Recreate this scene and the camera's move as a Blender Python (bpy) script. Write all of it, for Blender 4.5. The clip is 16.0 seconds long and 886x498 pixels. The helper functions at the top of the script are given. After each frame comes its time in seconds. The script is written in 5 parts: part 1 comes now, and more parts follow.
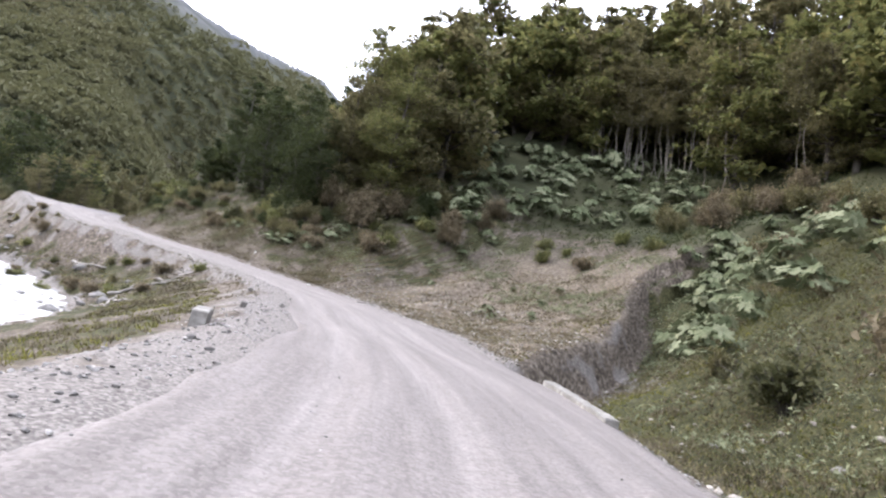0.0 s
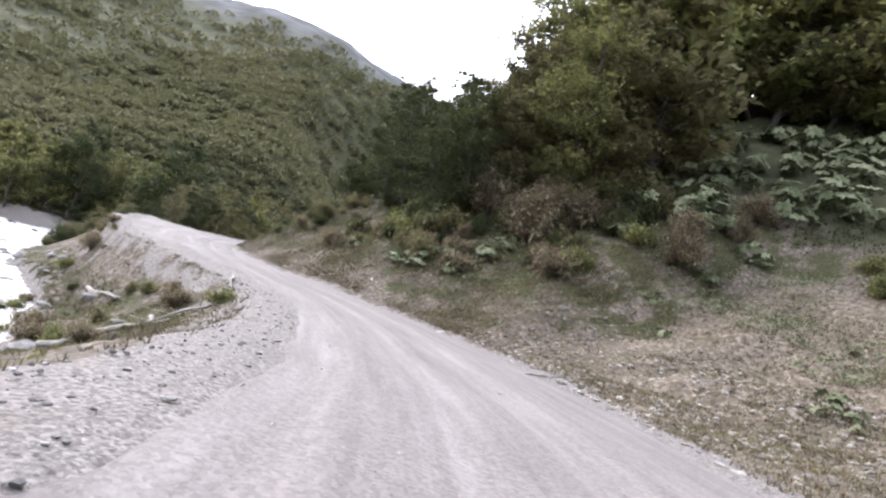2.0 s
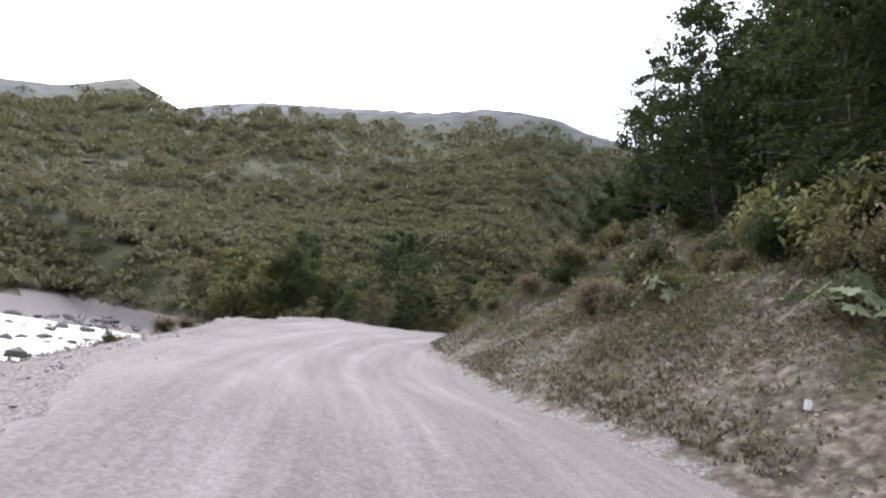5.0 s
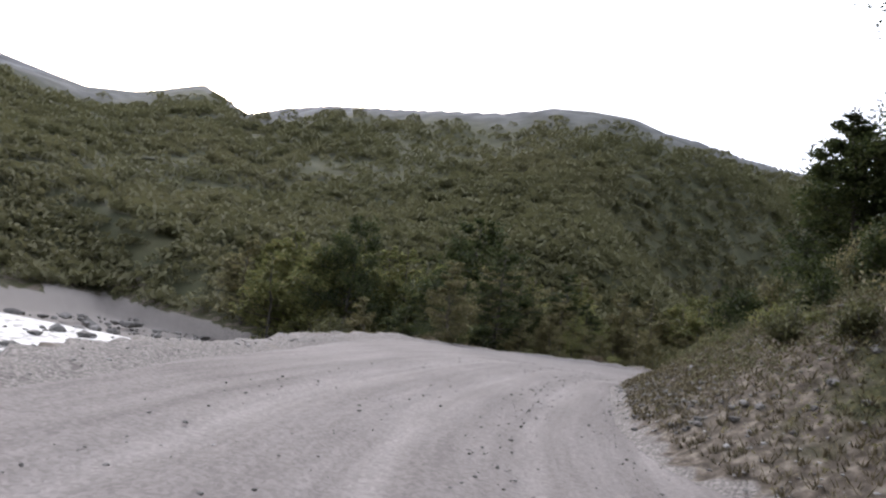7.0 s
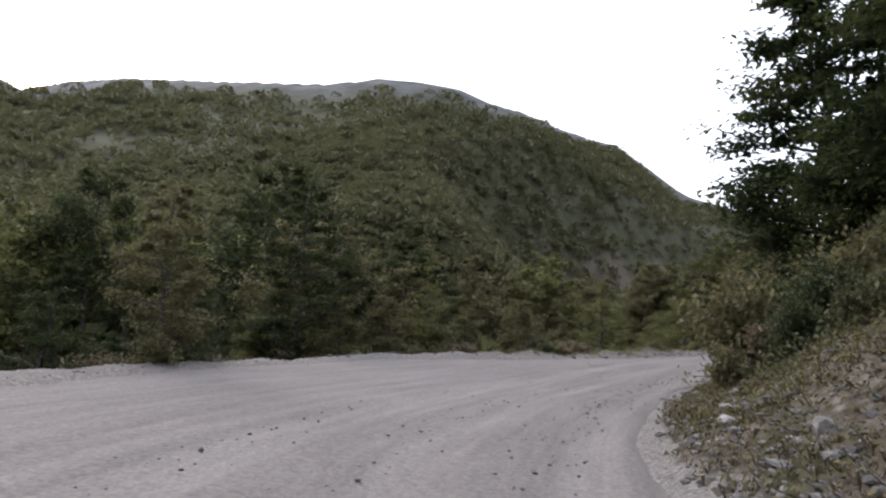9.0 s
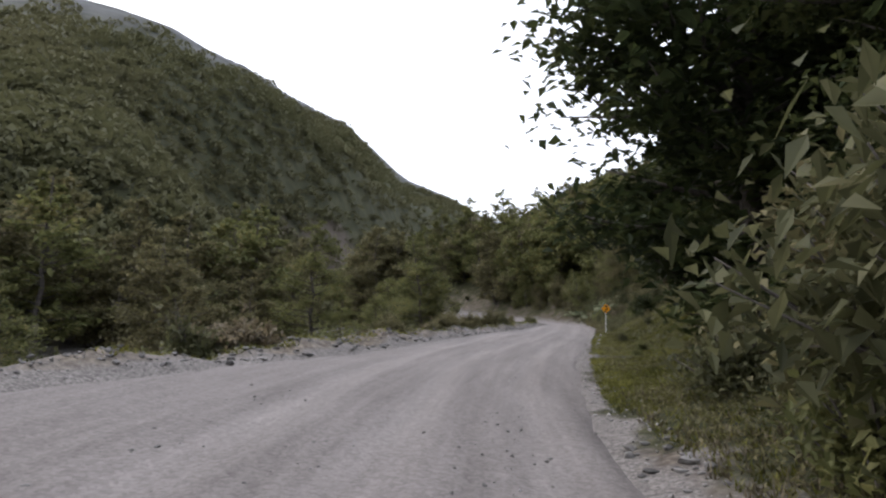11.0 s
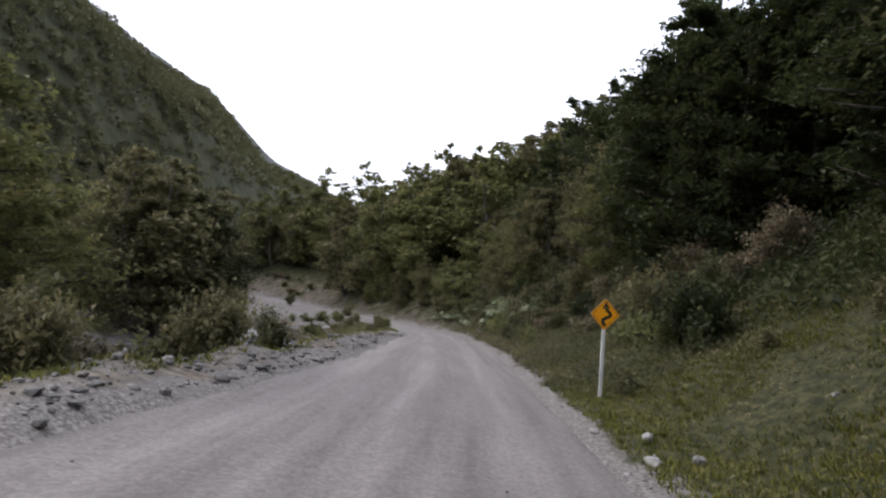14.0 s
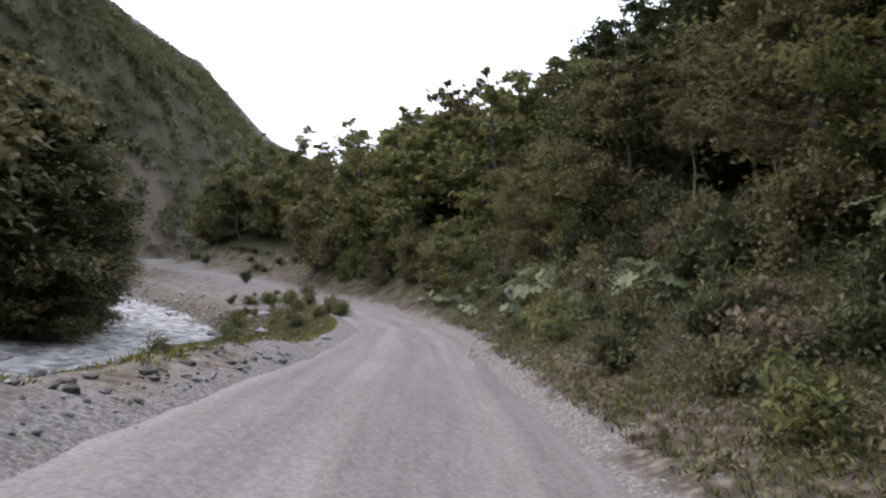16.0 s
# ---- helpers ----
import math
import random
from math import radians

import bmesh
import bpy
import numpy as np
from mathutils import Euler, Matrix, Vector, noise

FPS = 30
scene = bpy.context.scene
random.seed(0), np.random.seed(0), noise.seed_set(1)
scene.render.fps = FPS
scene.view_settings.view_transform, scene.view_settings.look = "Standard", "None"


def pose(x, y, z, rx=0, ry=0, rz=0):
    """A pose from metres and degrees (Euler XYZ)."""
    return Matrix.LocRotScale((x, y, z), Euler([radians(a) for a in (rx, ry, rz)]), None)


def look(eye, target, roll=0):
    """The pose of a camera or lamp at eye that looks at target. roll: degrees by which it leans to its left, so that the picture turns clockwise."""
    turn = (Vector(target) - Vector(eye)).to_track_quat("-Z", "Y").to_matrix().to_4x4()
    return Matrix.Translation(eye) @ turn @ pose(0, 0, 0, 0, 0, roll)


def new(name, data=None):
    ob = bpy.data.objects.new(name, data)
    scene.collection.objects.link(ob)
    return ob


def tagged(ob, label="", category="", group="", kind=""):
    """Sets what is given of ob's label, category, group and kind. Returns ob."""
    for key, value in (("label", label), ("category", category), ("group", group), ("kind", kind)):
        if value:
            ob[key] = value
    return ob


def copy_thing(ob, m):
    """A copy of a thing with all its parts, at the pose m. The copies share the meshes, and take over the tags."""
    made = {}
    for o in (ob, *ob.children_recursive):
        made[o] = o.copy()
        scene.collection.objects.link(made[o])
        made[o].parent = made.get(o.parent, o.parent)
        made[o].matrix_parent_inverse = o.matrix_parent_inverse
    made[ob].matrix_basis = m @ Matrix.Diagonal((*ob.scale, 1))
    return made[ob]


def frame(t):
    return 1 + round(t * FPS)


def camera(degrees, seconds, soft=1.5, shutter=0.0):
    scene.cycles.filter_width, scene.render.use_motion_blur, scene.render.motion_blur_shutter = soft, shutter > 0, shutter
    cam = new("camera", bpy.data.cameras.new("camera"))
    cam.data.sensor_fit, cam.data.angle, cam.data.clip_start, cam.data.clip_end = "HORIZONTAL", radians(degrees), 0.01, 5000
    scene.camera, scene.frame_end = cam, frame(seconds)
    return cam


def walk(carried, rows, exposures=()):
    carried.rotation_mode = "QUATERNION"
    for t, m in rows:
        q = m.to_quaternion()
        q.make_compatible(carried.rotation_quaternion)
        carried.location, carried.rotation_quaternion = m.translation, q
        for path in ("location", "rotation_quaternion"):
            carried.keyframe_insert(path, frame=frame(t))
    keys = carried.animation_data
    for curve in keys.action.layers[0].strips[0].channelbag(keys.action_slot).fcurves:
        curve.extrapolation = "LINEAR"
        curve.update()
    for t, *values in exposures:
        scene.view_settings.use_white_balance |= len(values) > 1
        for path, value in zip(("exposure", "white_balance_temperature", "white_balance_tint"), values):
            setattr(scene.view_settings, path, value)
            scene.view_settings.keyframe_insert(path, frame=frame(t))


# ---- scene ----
# stops, kelvin and tint over time, as the film camera's automatic control sets them
EXPOSURES = [(0.0, 1.9, 5960, 15), (3.5, 1.75, 5960, 15), (5.0, 1.45, 5980, 15), (8.5, 0.75, 6050, 13), (10.0, 0.88, 6050, 13), (12.5, 0.58, 6100, 13), (14.0, 0.74, 6050, 14), (16.0, 1.02, 5980, 15)]
cam = camera(72.96, 16.0, soft=2.3)

walk(cam, [
    (0.0, pose(2.081, -0.155, 2.681, 93.70, -12.53, 2.55)),
    (0.5, pose(1.744, 5.410, 2.648, 94.40, -12.32, 6.33)),
    (1.0, pose(0.971, 10.626, 2.559, 93.87, -12.93, 11.27)),
    (1.5, pose(-0.145, 15.405, 2.526, 94.91, -13.42, 14.39)),
    (2.0, pose(-1.735, 19.993, 2.427, 94.03, -13.30, 19.13)),
    (2.5, pose(-3.325, 24.321, 2.463, 94.10, -11.70, 23.02)),
    (3.0, pose(-5.097, 28.156, 2.449, 95.43, -11.59, 25.57)),
    (3.5, pose(-7.257, 31.907, 2.391, 96.16, -10.96, 29.08)),
    (4.0, pose(-9.461, 35.320, 2.431, 96.58, -8.88, 34.07)),
    (4.5, pose(-11.960, 38.434, 2.481, 97.36, -7.00, 39.24)),
    (5.0, pose(-14.628, 40.931, 2.616, 98.24, -5.72, 42.95)),
    (5.2, pose(-15.996, 41.980, 2.673, 98.32, -5.44, 44.55)),
    (5.6, pose(-18.615, 44.074, 2.796, 98.51, -5.36, 47.16)),
    (6.0, pose(-21.746, 46.313, 2.840, 98.53, -5.83, 48.89)),
    (6.5, pose(-25.967, 49.317, 3.035, 98.44, -6.69, 49.66)),
    (7.0, pose(-30.035, 52.548, 3.232, 98.34, -7.31, 48.69)),
    (7.3, pose(-32.182, 54.596, 3.342, 98.32, -7.30, 47.21)),
    (7.5, pose(-33.421, 56.007, 3.411, 98.34, -7.05, 45.81)),
    (8.0, pose(-36.589, 59.420, 3.579, 99.06, -4.20, 41.85)),
    (8.5, pose(-39.158, 63.152, 3.741, 98.86, -2.55, 37.99)),
    (9.0, pose(-41.548, 66.951, 3.933, 97.55, -1.11, 33.77)),
    (9.5, pose(-43.709, 70.891, 4.072, 96.48, 0.79, 28.37)),
    (10.0, pose(-45.328, 75.115, 3.997, 95.07, 1.13, 22.59)),
    (10.2, pose(-45.832, 76.925, 3.924, 95.30, 0.94, 19.22)),
    (10.6, pose(-46.599, 80.630, 3.811, 95.77, 0.15, 12.67)),
    (11.0, pose(-47.096, 84.382, 3.792, 95.60, -0.93, 7.57)),
    (11.5, pose(-47.440, 89.159, 3.836, 95.05, -2.29, 2.86)),
    (11.9, pose(-47.577, 93.071, 3.875, 94.80, -3.07, 0.09)),
    (12.3, pose(-47.663, 97.079, 3.873, 95.10, -3.27, -2.12)),
    (12.5, pose(-47.661, 99.164, 3.852, 95.42, -3.35, -3.01)),
    (13.0, pose(-47.285, 104.851, 3.780, 95.84, -4.95, -4.04)),
    (13.5, pose(-46.749, 110.767, 3.726, 95.72, -5.92, -4.52)),
    (14.0, pose(-45.905, 116.791, 3.683, 95.93, -5.05, -5.62)),
    (14.5, pose(-45.019, 122.479, 3.607, 96.08, -4.64, -6.63)),
    (15.0, pose(-44.264, 128.100, 3.678, 95.54, -3.49, -7.01)),
    (15.5, pose(-43.733, 133.488, 3.691, 95.20, -3.65, -6.61)),
    (16.0, pose(-43.199, 138.727, 3.635, 94.10, -5.16, -5.81)),
], EXPOSURES)

# ---- world and sun -------------------------------------------------------
# bright veiled sky; the sun stands just behind the ridge across the river
SUN_AZ, SUN_EL = 72.0, 24.0          # degrees left of the y axis, above the horizon
world = bpy.data.worlds.new("world")
scene.world = world
world.use_nodes = True
wn = world.node_tree.nodes
wl = world.node_tree.links
sky = wn.new("ShaderNodeTexSky")
sky.sky_type = "NISHITA"
sky.sun_disc = False
sky.sun_elevation = radians(SUN_EL)
sky.sun_rotation = radians(-SUN_AZ)
sky.air_density, sky.dust_density, sky.ozone_density = 1.0, 6.0, 0.6
veil = wn.new("ShaderNodeMixRGB")                     # thin bright cloud over the whole sky
veil.inputs[0].default_value = 0.72
veil.inputs[2].default_value = (8.6, 8.7, 9.0, 1)
wl.new(sky.outputs[0], veil.inputs[1])
wl.new(veil.outputs[0], wn["Background"].inputs[0])
wn["Background"].inputs[1].default_value = 0.15

sun = new("sun", bpy.data.lights.new("sun", "SUN"))
sun.data.energy, sun.data.angle, sun.data.color = 0.9, radians(25), (1.0, 0.95, 0.88)
_v = Vector((-math.sin(radians(SUN_AZ)), math.cos(radians(SUN_AZ)), math.tan(radians(SUN_EL + 14))))
sun.matrix_world = look((0, 0, 60), Vector((0, 0, 60)) - _v)


# ---- materials -----------------------------------------------------------
def material(name, stops, scale=3.0, fine=30.0, rough=0.9, bump=0.4, by_object=0.0, by_piece=0.0,
             translucent=0.0, spec=0.3, stain=None, stain_scale=0.4, dist=0.03):
    """Colour from two scales of noise through a ramp, with bump; optional stain colour with its own noise."""
    m = bpy.data.materials.new(name)
    m.use_nodes = True
    n, l = m.node_tree.nodes, m.node_tree.links
    bs = n["Principled BSDF"]
    bs.inputs["Roughness"].default_value = rough
    bs.inputs["Specular IOR Level"].default_value = spec
    co = n.new("ShaderNodeTexCoord")
    a = n.new("ShaderNodeTexNoise")
    a.inputs["Scale"].default_value, a.inputs["Detail"].default_value = scale, 6
    b = n.new("ShaderNodeTexNoise")
    b.inputs["Scale"].default_value, b.inputs["Detail"].default_value = fine, 4
    l.new(co.outputs["Object"], a.inputs["Vector"])
    l.new(co.outputs["Object"], b.inputs["Vector"])
    mix = n.new("ShaderNodeMath")
    mix.operation = "MULTIPLY_ADD"
    l.new(b.outputs[0], mix.inputs[0])
    mix.inputs[1].default_value = 0.45
    sub = n.new("ShaderNodeMath")
    sub.operation = "MULTIPLY_ADD"
    l.new(a.outputs[0], sub.inputs[0])
    sub.inputs[1].default_value, sub.inputs[2].default_value = 1.1, -0.27
    l.new(sub.outputs[0], mix.inputs[2])
    value = mix
    if by_object or by_piece:
        add = n.new("ShaderNodeMath")
        add.operation = "MULTIPLY_ADD"
        if by_object:
            src = n.new("ShaderNodeObjectInfo").outputs["Random"]
        else:
            src = n.new("ShaderNodeNewGeometry").outputs["Random Per Island"]
        l.new(src, add.inputs[0])
        add.inputs[1].default_value = by_object or by_piece
        off = n.new("ShaderNodeMath")
        off.operation = "SUBTRACT"
        l.new(value.outputs[0], off.inputs[0])
        off.inputs[1].default_value = (by_object or by_piece) / 2
        l.new(off.outputs[0], add.inputs[2])
        value = add
    ramp = n.new("ShaderNodeValToRGB")
    els = ramp.color_ramp.elements
    while len(els) < len(stops):
        els.new(0.5)
    for e, (p, c) in zip(els, stops):
        e.position, e.color = p, (*c, 1)
    l.new(value.outputs[0], ramp.inputs[0])
    out = ramp.outputs[0]
    if stain:
        s = n.new("ShaderNodeTexNoise")
        s.inputs["Scale"].default_value, s.inputs["Detail"].default_value = stain_scale, 5
        l.new(co.outputs["Object"], s.inputs["Vector"])
        r2 = n.new("ShaderNodeValToRGB")
        r2.color_ramp.elements[0].position, r2.color_ramp.elements[1].position = 0.48, 0.62
        l.new(s.outputs[0], r2.inputs[0])
        mx = n.new("ShaderNodeMixRGB")
        l.new(r2.outputs[0], mx.inputs[0])
        l.new(out, mx.inputs[1])
        mx.inputs[2].default_value = (*stain, 1)
        out = mx.outputs[0]
    l.new(out, bs.inputs["Base Color"])
    if bump:
        bp = n.new("ShaderNodeBump")
        bp.inputs["Strength"].default_value, bp.inputs["Distance"].default_value = bump, dist
        l.new(value.outputs[0], bp.inputs["Height"])
        l.new(bp.outputs[0], bs.inputs["Normal"])
    if translucent:
        tr = n.new("ShaderNodeBsdfTranslucent")
        ms = n.new("ShaderNodeMixShader")
        ms.inputs[0].default_value = translucent
        l.new(out, tr.inputs[0])
        l.new(bs.outputs[0], ms.inputs[1])
        l.new(tr.outputs[0], ms.inputs[2])
        l.new(ms.outputs[0], n["Material Output"].inputs[0])
    return m


M_STONE = material("stone", [(0.2, (0.085, 0.08, 0.076)), (0.5, (0.175, 0.166, 0.158)), (0.8, (0.32, 0.308, 0.293))], 4, 30, 0.9, 0.4, by_piece=0.5)
M_DARK_STONE = material("dark_stone", [(0.2, (0.06, 0.056, 0.053)), (0.5, (0.11, 0.104, 0.098)), (0.8, (0.2, 0.19, 0.18))], 4, 30, 0.9, 0.4, by_piece=0.5)
M_FAN_STONE = material("pale_rubble", [(0.2, (0.11, 0.1, 0.087)), (0.5, (0.208, 0.19, 0.166)), (0.8, (0.35, 0.325, 0.29))], 4, 30, 0.9, 0.4, by_piece=0.6)
M_ROCK = material("boulder_rock", [(0.2, (0.1, 0.093, 0.085)), (0.5, (0.19, 0.18, 0.168)), (0.8, (0.34, 0.325, 0.305))], 3, 25, 0.9, 0.5, by_object=0.5)
M_BARK = material("bark", [(0.2, (0.028, 0.024, 0.02)), (0.5, (0.064, 0.056, 0.048)), (0.8, (0.125, 0.112, 0.1))], 5, 40, 0.95, 0.6)
M_STEM = material("grey_brown_stem_bark", [(0.2, (0.09, 0.078, 0.066)), (0.5, (0.165, 0.147, 0.128)), (0.8, (0.25, 0.228, 0.2))], 4, 40, 0.9, 0.5)
M_PALE = material("pale_dead_wood", [(0.2, (0.11, 0.1, 0.085)), (0.5, (0.215, 0.198, 0.175)), (0.8, (0.36, 0.338, 0.31))], 4, 40, 0.9, 0.5)
LEAF = dict(rough=0.6, bump=0, translucent=0.42, spec=0.2)
M_LEAF = material("beech_leaves", [(0.1, (0.064, 0.072, 0.027)), (0.45, (0.132, 0.14, 0.052)), (0.7, (0.19, 0.186, 0.07)), (0.95, (0.262, 0.225, 0.092))], 0.35, 3, by_piece=0.5, **LEAF)
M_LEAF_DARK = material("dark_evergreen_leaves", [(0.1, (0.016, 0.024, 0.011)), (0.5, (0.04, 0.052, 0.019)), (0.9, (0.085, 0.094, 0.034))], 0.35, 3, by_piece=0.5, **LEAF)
M_LEAF_OLIVE = material("olive_leaves", [(0.1, (0.066, 0.063, 0.031)), (0.45, (0.132, 0.122, 0.058)), (0.75, (0.188, 0.168, 0.083)), (0.95, (0.25, 0.212, 0.118))], 0.4, 4, by_piece=0.6, **LEAF)
M_GUNNERA = material("giant_rhubarb_leaf", [(0.15, (0.06, 0.073, 0.036)), (0.5, (0.112, 0.128, 0.07)), (0.85, (0.195, 0.207, 0.128))], 3, 16, 0.8, 0.5, by_object=0.8, translucent=0.2, spec=0.12)
M_STALK = material("plant_stalk", [(0.2, (0.062, 0.05, 0.026)), (0.8, (0.142, 0.118, 0.064))], 6, 30)
M_GRASS = material("grass_blades", [(0.1, (0.04, 0.046, 0.009)), (0.5, (0.105, 0.108, 0.02)), (0.85, (0.205, 0.19, 0.045))], 0.3, 3, 0.8, 0, by_piece=0.7, translucent=0.3)
M_FAR = material("far_forest_leaves", [(0.1, (0.078, 0.080, 0.037)), (0.45, (0.1, 0.099, 0.048)), (0.75, (0.121, 0.114, 0.059)), (0.95, (0.142, 0.126, 0.07))], 0.01, 0.1, 0.85, 0, by_piece=0.05, translucent=0.45)
M_BROWN = material("dry_brown_leaves", [(0.1, (0.075, 0.06, 0.036)), (0.45, (0.148, 0.12, 0.074)), (0.75, (0.215, 0.178, 0.115)), (0.95, (0.31, 0.262, 0.18))], 0.5, 4, by_piece=0.6, **LEAF)
M_GREY_LEAF = material("grey_green_leaves", [(0.1, (0.04, 0.043, 0.02)), (0.45, (0.083, 0.085, 0.038)), (0.75, (0.128, 0.126, 0.062)), (0.95, (0.19, 0.18, 0.1))], 0.5, 4, by_piece=0.6, **LEAF)
M_CONCRETE = material("old_concrete", [(0.2, (0.13, 0.123, 0.113)), (0.5, (0.225, 0.214, 0.197)), (0.8, (0.34, 0.328, 0.303))], 3, 40, 0.9, 0.4, stain=(0.17, 0.16, 0.14), stain_scale=2)
M_STEEL = material("galvanised_steel", [(0.2, (0.45, 0.45, 0.44)), (0.8, (0.68, 0.68, 0.66))], 3, 30, 0.5, 0.1)
M_YELLOW = material("yellow_sign_paint", [(0.2, (0.84, 0.33, 0.004)), (0.8, (0.93, 0.39, 0.008))], 2, 20, 0.45, 0.03)
M_BLACK = material("black_sign_paint", [(0.2, (0.012, 0.011, 0.01)), (0.8, (0.03, 0.026, 0.024))], 4, 30, 0.5, 0)
M_BACK = material("bare_aluminium", [(0.2, (0.4, 0.4, 0.4)), (0.8, (0.6, 0.6, 0.6))], 4, 30, 0.45, 0)
M_PAPER = material("weathered_white_board", [(0.2, (0.55, 0.54, 0.5)), (0.8, (0.78, 0.77, 0.73))], 6, 40, 0.8, 0.1)

# ---- plan of the road ----------------------------------------------------
# stations of the driven line: x, y, height of the roadway
LINE = [(4.0, -420, -0.5), (4.0, -60, 1.1), (3.6, -30, 1.1), (2.7, -12, 1.08),
        (2.1, -0.2, 1.03), (1.7, 5.4, 0.98), (1.0, 10.6, 0.92), (-0.1, 15.4, 0.86), (-1.7, 20.0, 0.79), (-3.3, 24.3, 0.95), (-5.1, 28.2, 0.91), (-7.3, 31.9, 0.89), (-9.5, 35.3, 0.90), (-12.0, 38.4, 0.97), (-14.6, 40.9, 1.10), (-18.6, 44.1, 1.26), (-21.7, 46.3, 1.52), (-26.0, 49.3, 1.49), (-30.0, 52.5, 1.58), (-33.4, 56.0, 1.76), (-36.6, 59.4, 1.93), (-39.2, 63.2, 2.10), (-41.5, 67.0, 2.27), (-43.7, 70.9, 2.37), (-45.3, 75.1, 2.32), (-46.6, 80.6, 2.20), (-47.1, 84.4, 2.16), (-47.4, 89.2, 2.18), (-47.7, 97.1, 2.19), (-47.3, 104.9, 2.13), (-45.9, 116.8, 2.06), (-44.3, 128.1, 2.02), (-43.2, 138.7, 1.98),
        (-42.6, 146, 1.96), (-42.0, 155, 1.9), (-41.8, 165, 1.75), (-42.6, 175, 1.6), (-44.0, 185, 1.55), (-45.8, 195, 1.6), (-48.8, 206, 1.75),
        (-53.5, 218, 1.95), (-59.5, 231, 2.3), (-67.5, 246, 2.9), (-78, 258, 3.4), (-92, 272, 4.0), (-102, 320, 6), (-95, 500, 14), (-90, 1000, 24), (-120, 3400, 60)]


def smooth_line(points, step):
    """A rounded line through the points, sampled about every step metres."""
    p = np.array(points, float)
    t = np.zeros(len(p))
    t[1:] = np.cumsum(np.linalg.norm(np.diff(p[:, :2], axis=0), axis=1))
    m = np.gradient(p, t, axis=0)
    q = np.concatenate([np.linspace(a, b, max(2, int((b - a) / step) if b - a < 70 else 12), endpoint=False) for a, b in zip(t[:-1], t[1:])])
    i = np.clip(np.searchsorted(t, q, side="right") - 1, 0, len(t) - 2)
    h = (t[i + 1] - t[i])[:, None]
    u = ((q - t[i])[:, None]) / h
    return (2 * u**3 - 3 * u**2 + 1) * p[i] + (u**3 - 2 * u**2 + u) * h * m[i] + (-2 * u**3 + 3 * u**2) * p[i + 1] + (u**3 - u**2) * h * m[i + 1]


CL = smooth_line(LINE, 0.5)
CT = np.gradient(CL[:, :2], axis=0)
CT /= np.linalg.norm(CT, axis=1)[:, None]
CN = np.stack([CT[:, 1], -CT[:, 0]], 1)                       # to the right
CS = np.zeros(len(CL))
CS[1:] = np.cumsum(np.linalg.norm(np.diff(CL[:, :2], axis=0), axis=1))
CS -= CS[np.argmin(np.abs(CL[:, 0]) + np.abs(CL[:, 1]))]     # station 0 at the origin

# edges of the gravel, metres right of the driven line
EDGE_S = [-60, 0, 8, 12, 16, 24, 34, 42, 48, 54, 60, 66, 72, 78, 84, 88, 96, 103, 110, 118, 126, 140, 150, 163, 171, 180, 189, 200, 240, 300]
EDGE_R = [3.6, 4.0, 4.5, 5.0, 5.4, 5.6, 6.1, 5.9, 5.4, 4.7, 4.5, 4.4, 3.5, 2.2, 1.85, 1.7, 1.5, 1.25, 1.6, 2.0, 2.1, 1.85, 1.9, 2.2, 1.75, 2.0, 2.4, 2.8, 3.0, 3.0]
EDGE_L = [-2.4, -2.3, -2.3, -2.2, -2.1, -1.8, -1.6, -1.65, -2.1, -3.3, -4.0, -4.5, -5.2, -5.9, -6.9, -8.0, -9.3, -9.4, -6.4, -4.3, -4.1, -3.75, -3.15, -2.9, -2.1, -2.2, -2.8, -3.0, -3, -3]


def edge_r(s):
    return np.interp(s, EDGE_S, EDGE_R)


def edge_l(s):
    return np.interp(s, EDGE_S, EDGE_L)


# cross fall of the roadway, down towards the hill
def cross_fall(s):
    return np.interp(s, [-10, 8, 168, 186], [0.03, 0.06, 0.06, 0])


# the river: its bank on the road's side, and its level
BANK = [(-14, -420), (-13, -60), (-14, 0), (-15, 20), (-19, 32), (-25.9, 38.9), (-35.6, 45.4), (-44.5, 50.6), (-54.5, 60), (-66.5, 76), (-74, 97), (-69, 132), (-60, 155), (-53, 168), (-51.5, 176), (-55, 187),
        (-64, 207), (-73, 222), (-90, 248), (-112, 275), (-118, 330), (-112, 500), (-108, 1000), (-140, 3400)]
BK = smooth_line([(x, y, 0) for x, y in BANK], 2.0)[:, :2]
BT = np.gradient(BK, axis=0)
BT /= np.linalg.norm(BT, axis=1)[:, None]
BN = np.stack([BT[:, 1], -BT[:, 0]], 1)


def river_width(y):
    return np.interp(y, [-420, 30, 48, 60, 76, 86, 130, 165, 182, 198, 230, 3400], [22.0, 22.0, 40.0, 66.0, 66.0, 14.0, 12.0, 13.0, 11.5, 10.0, 11.0, 14.0])


def water_level(y):
    return np.interp(y, [-420, 0, 33, 60, 90, 130, 160, 220, 300, 1000, 3400], [-5, -3.3, -2.7, -2.4, -2.3, -1.9, -1.5, -1.35, -0.6, 8, 40])


def torrent(q):
    """Rise of the water across the wide torrent, q metres from the road-side bank."""
    return 0.052 * np.clip(q - 8, 0, 70)


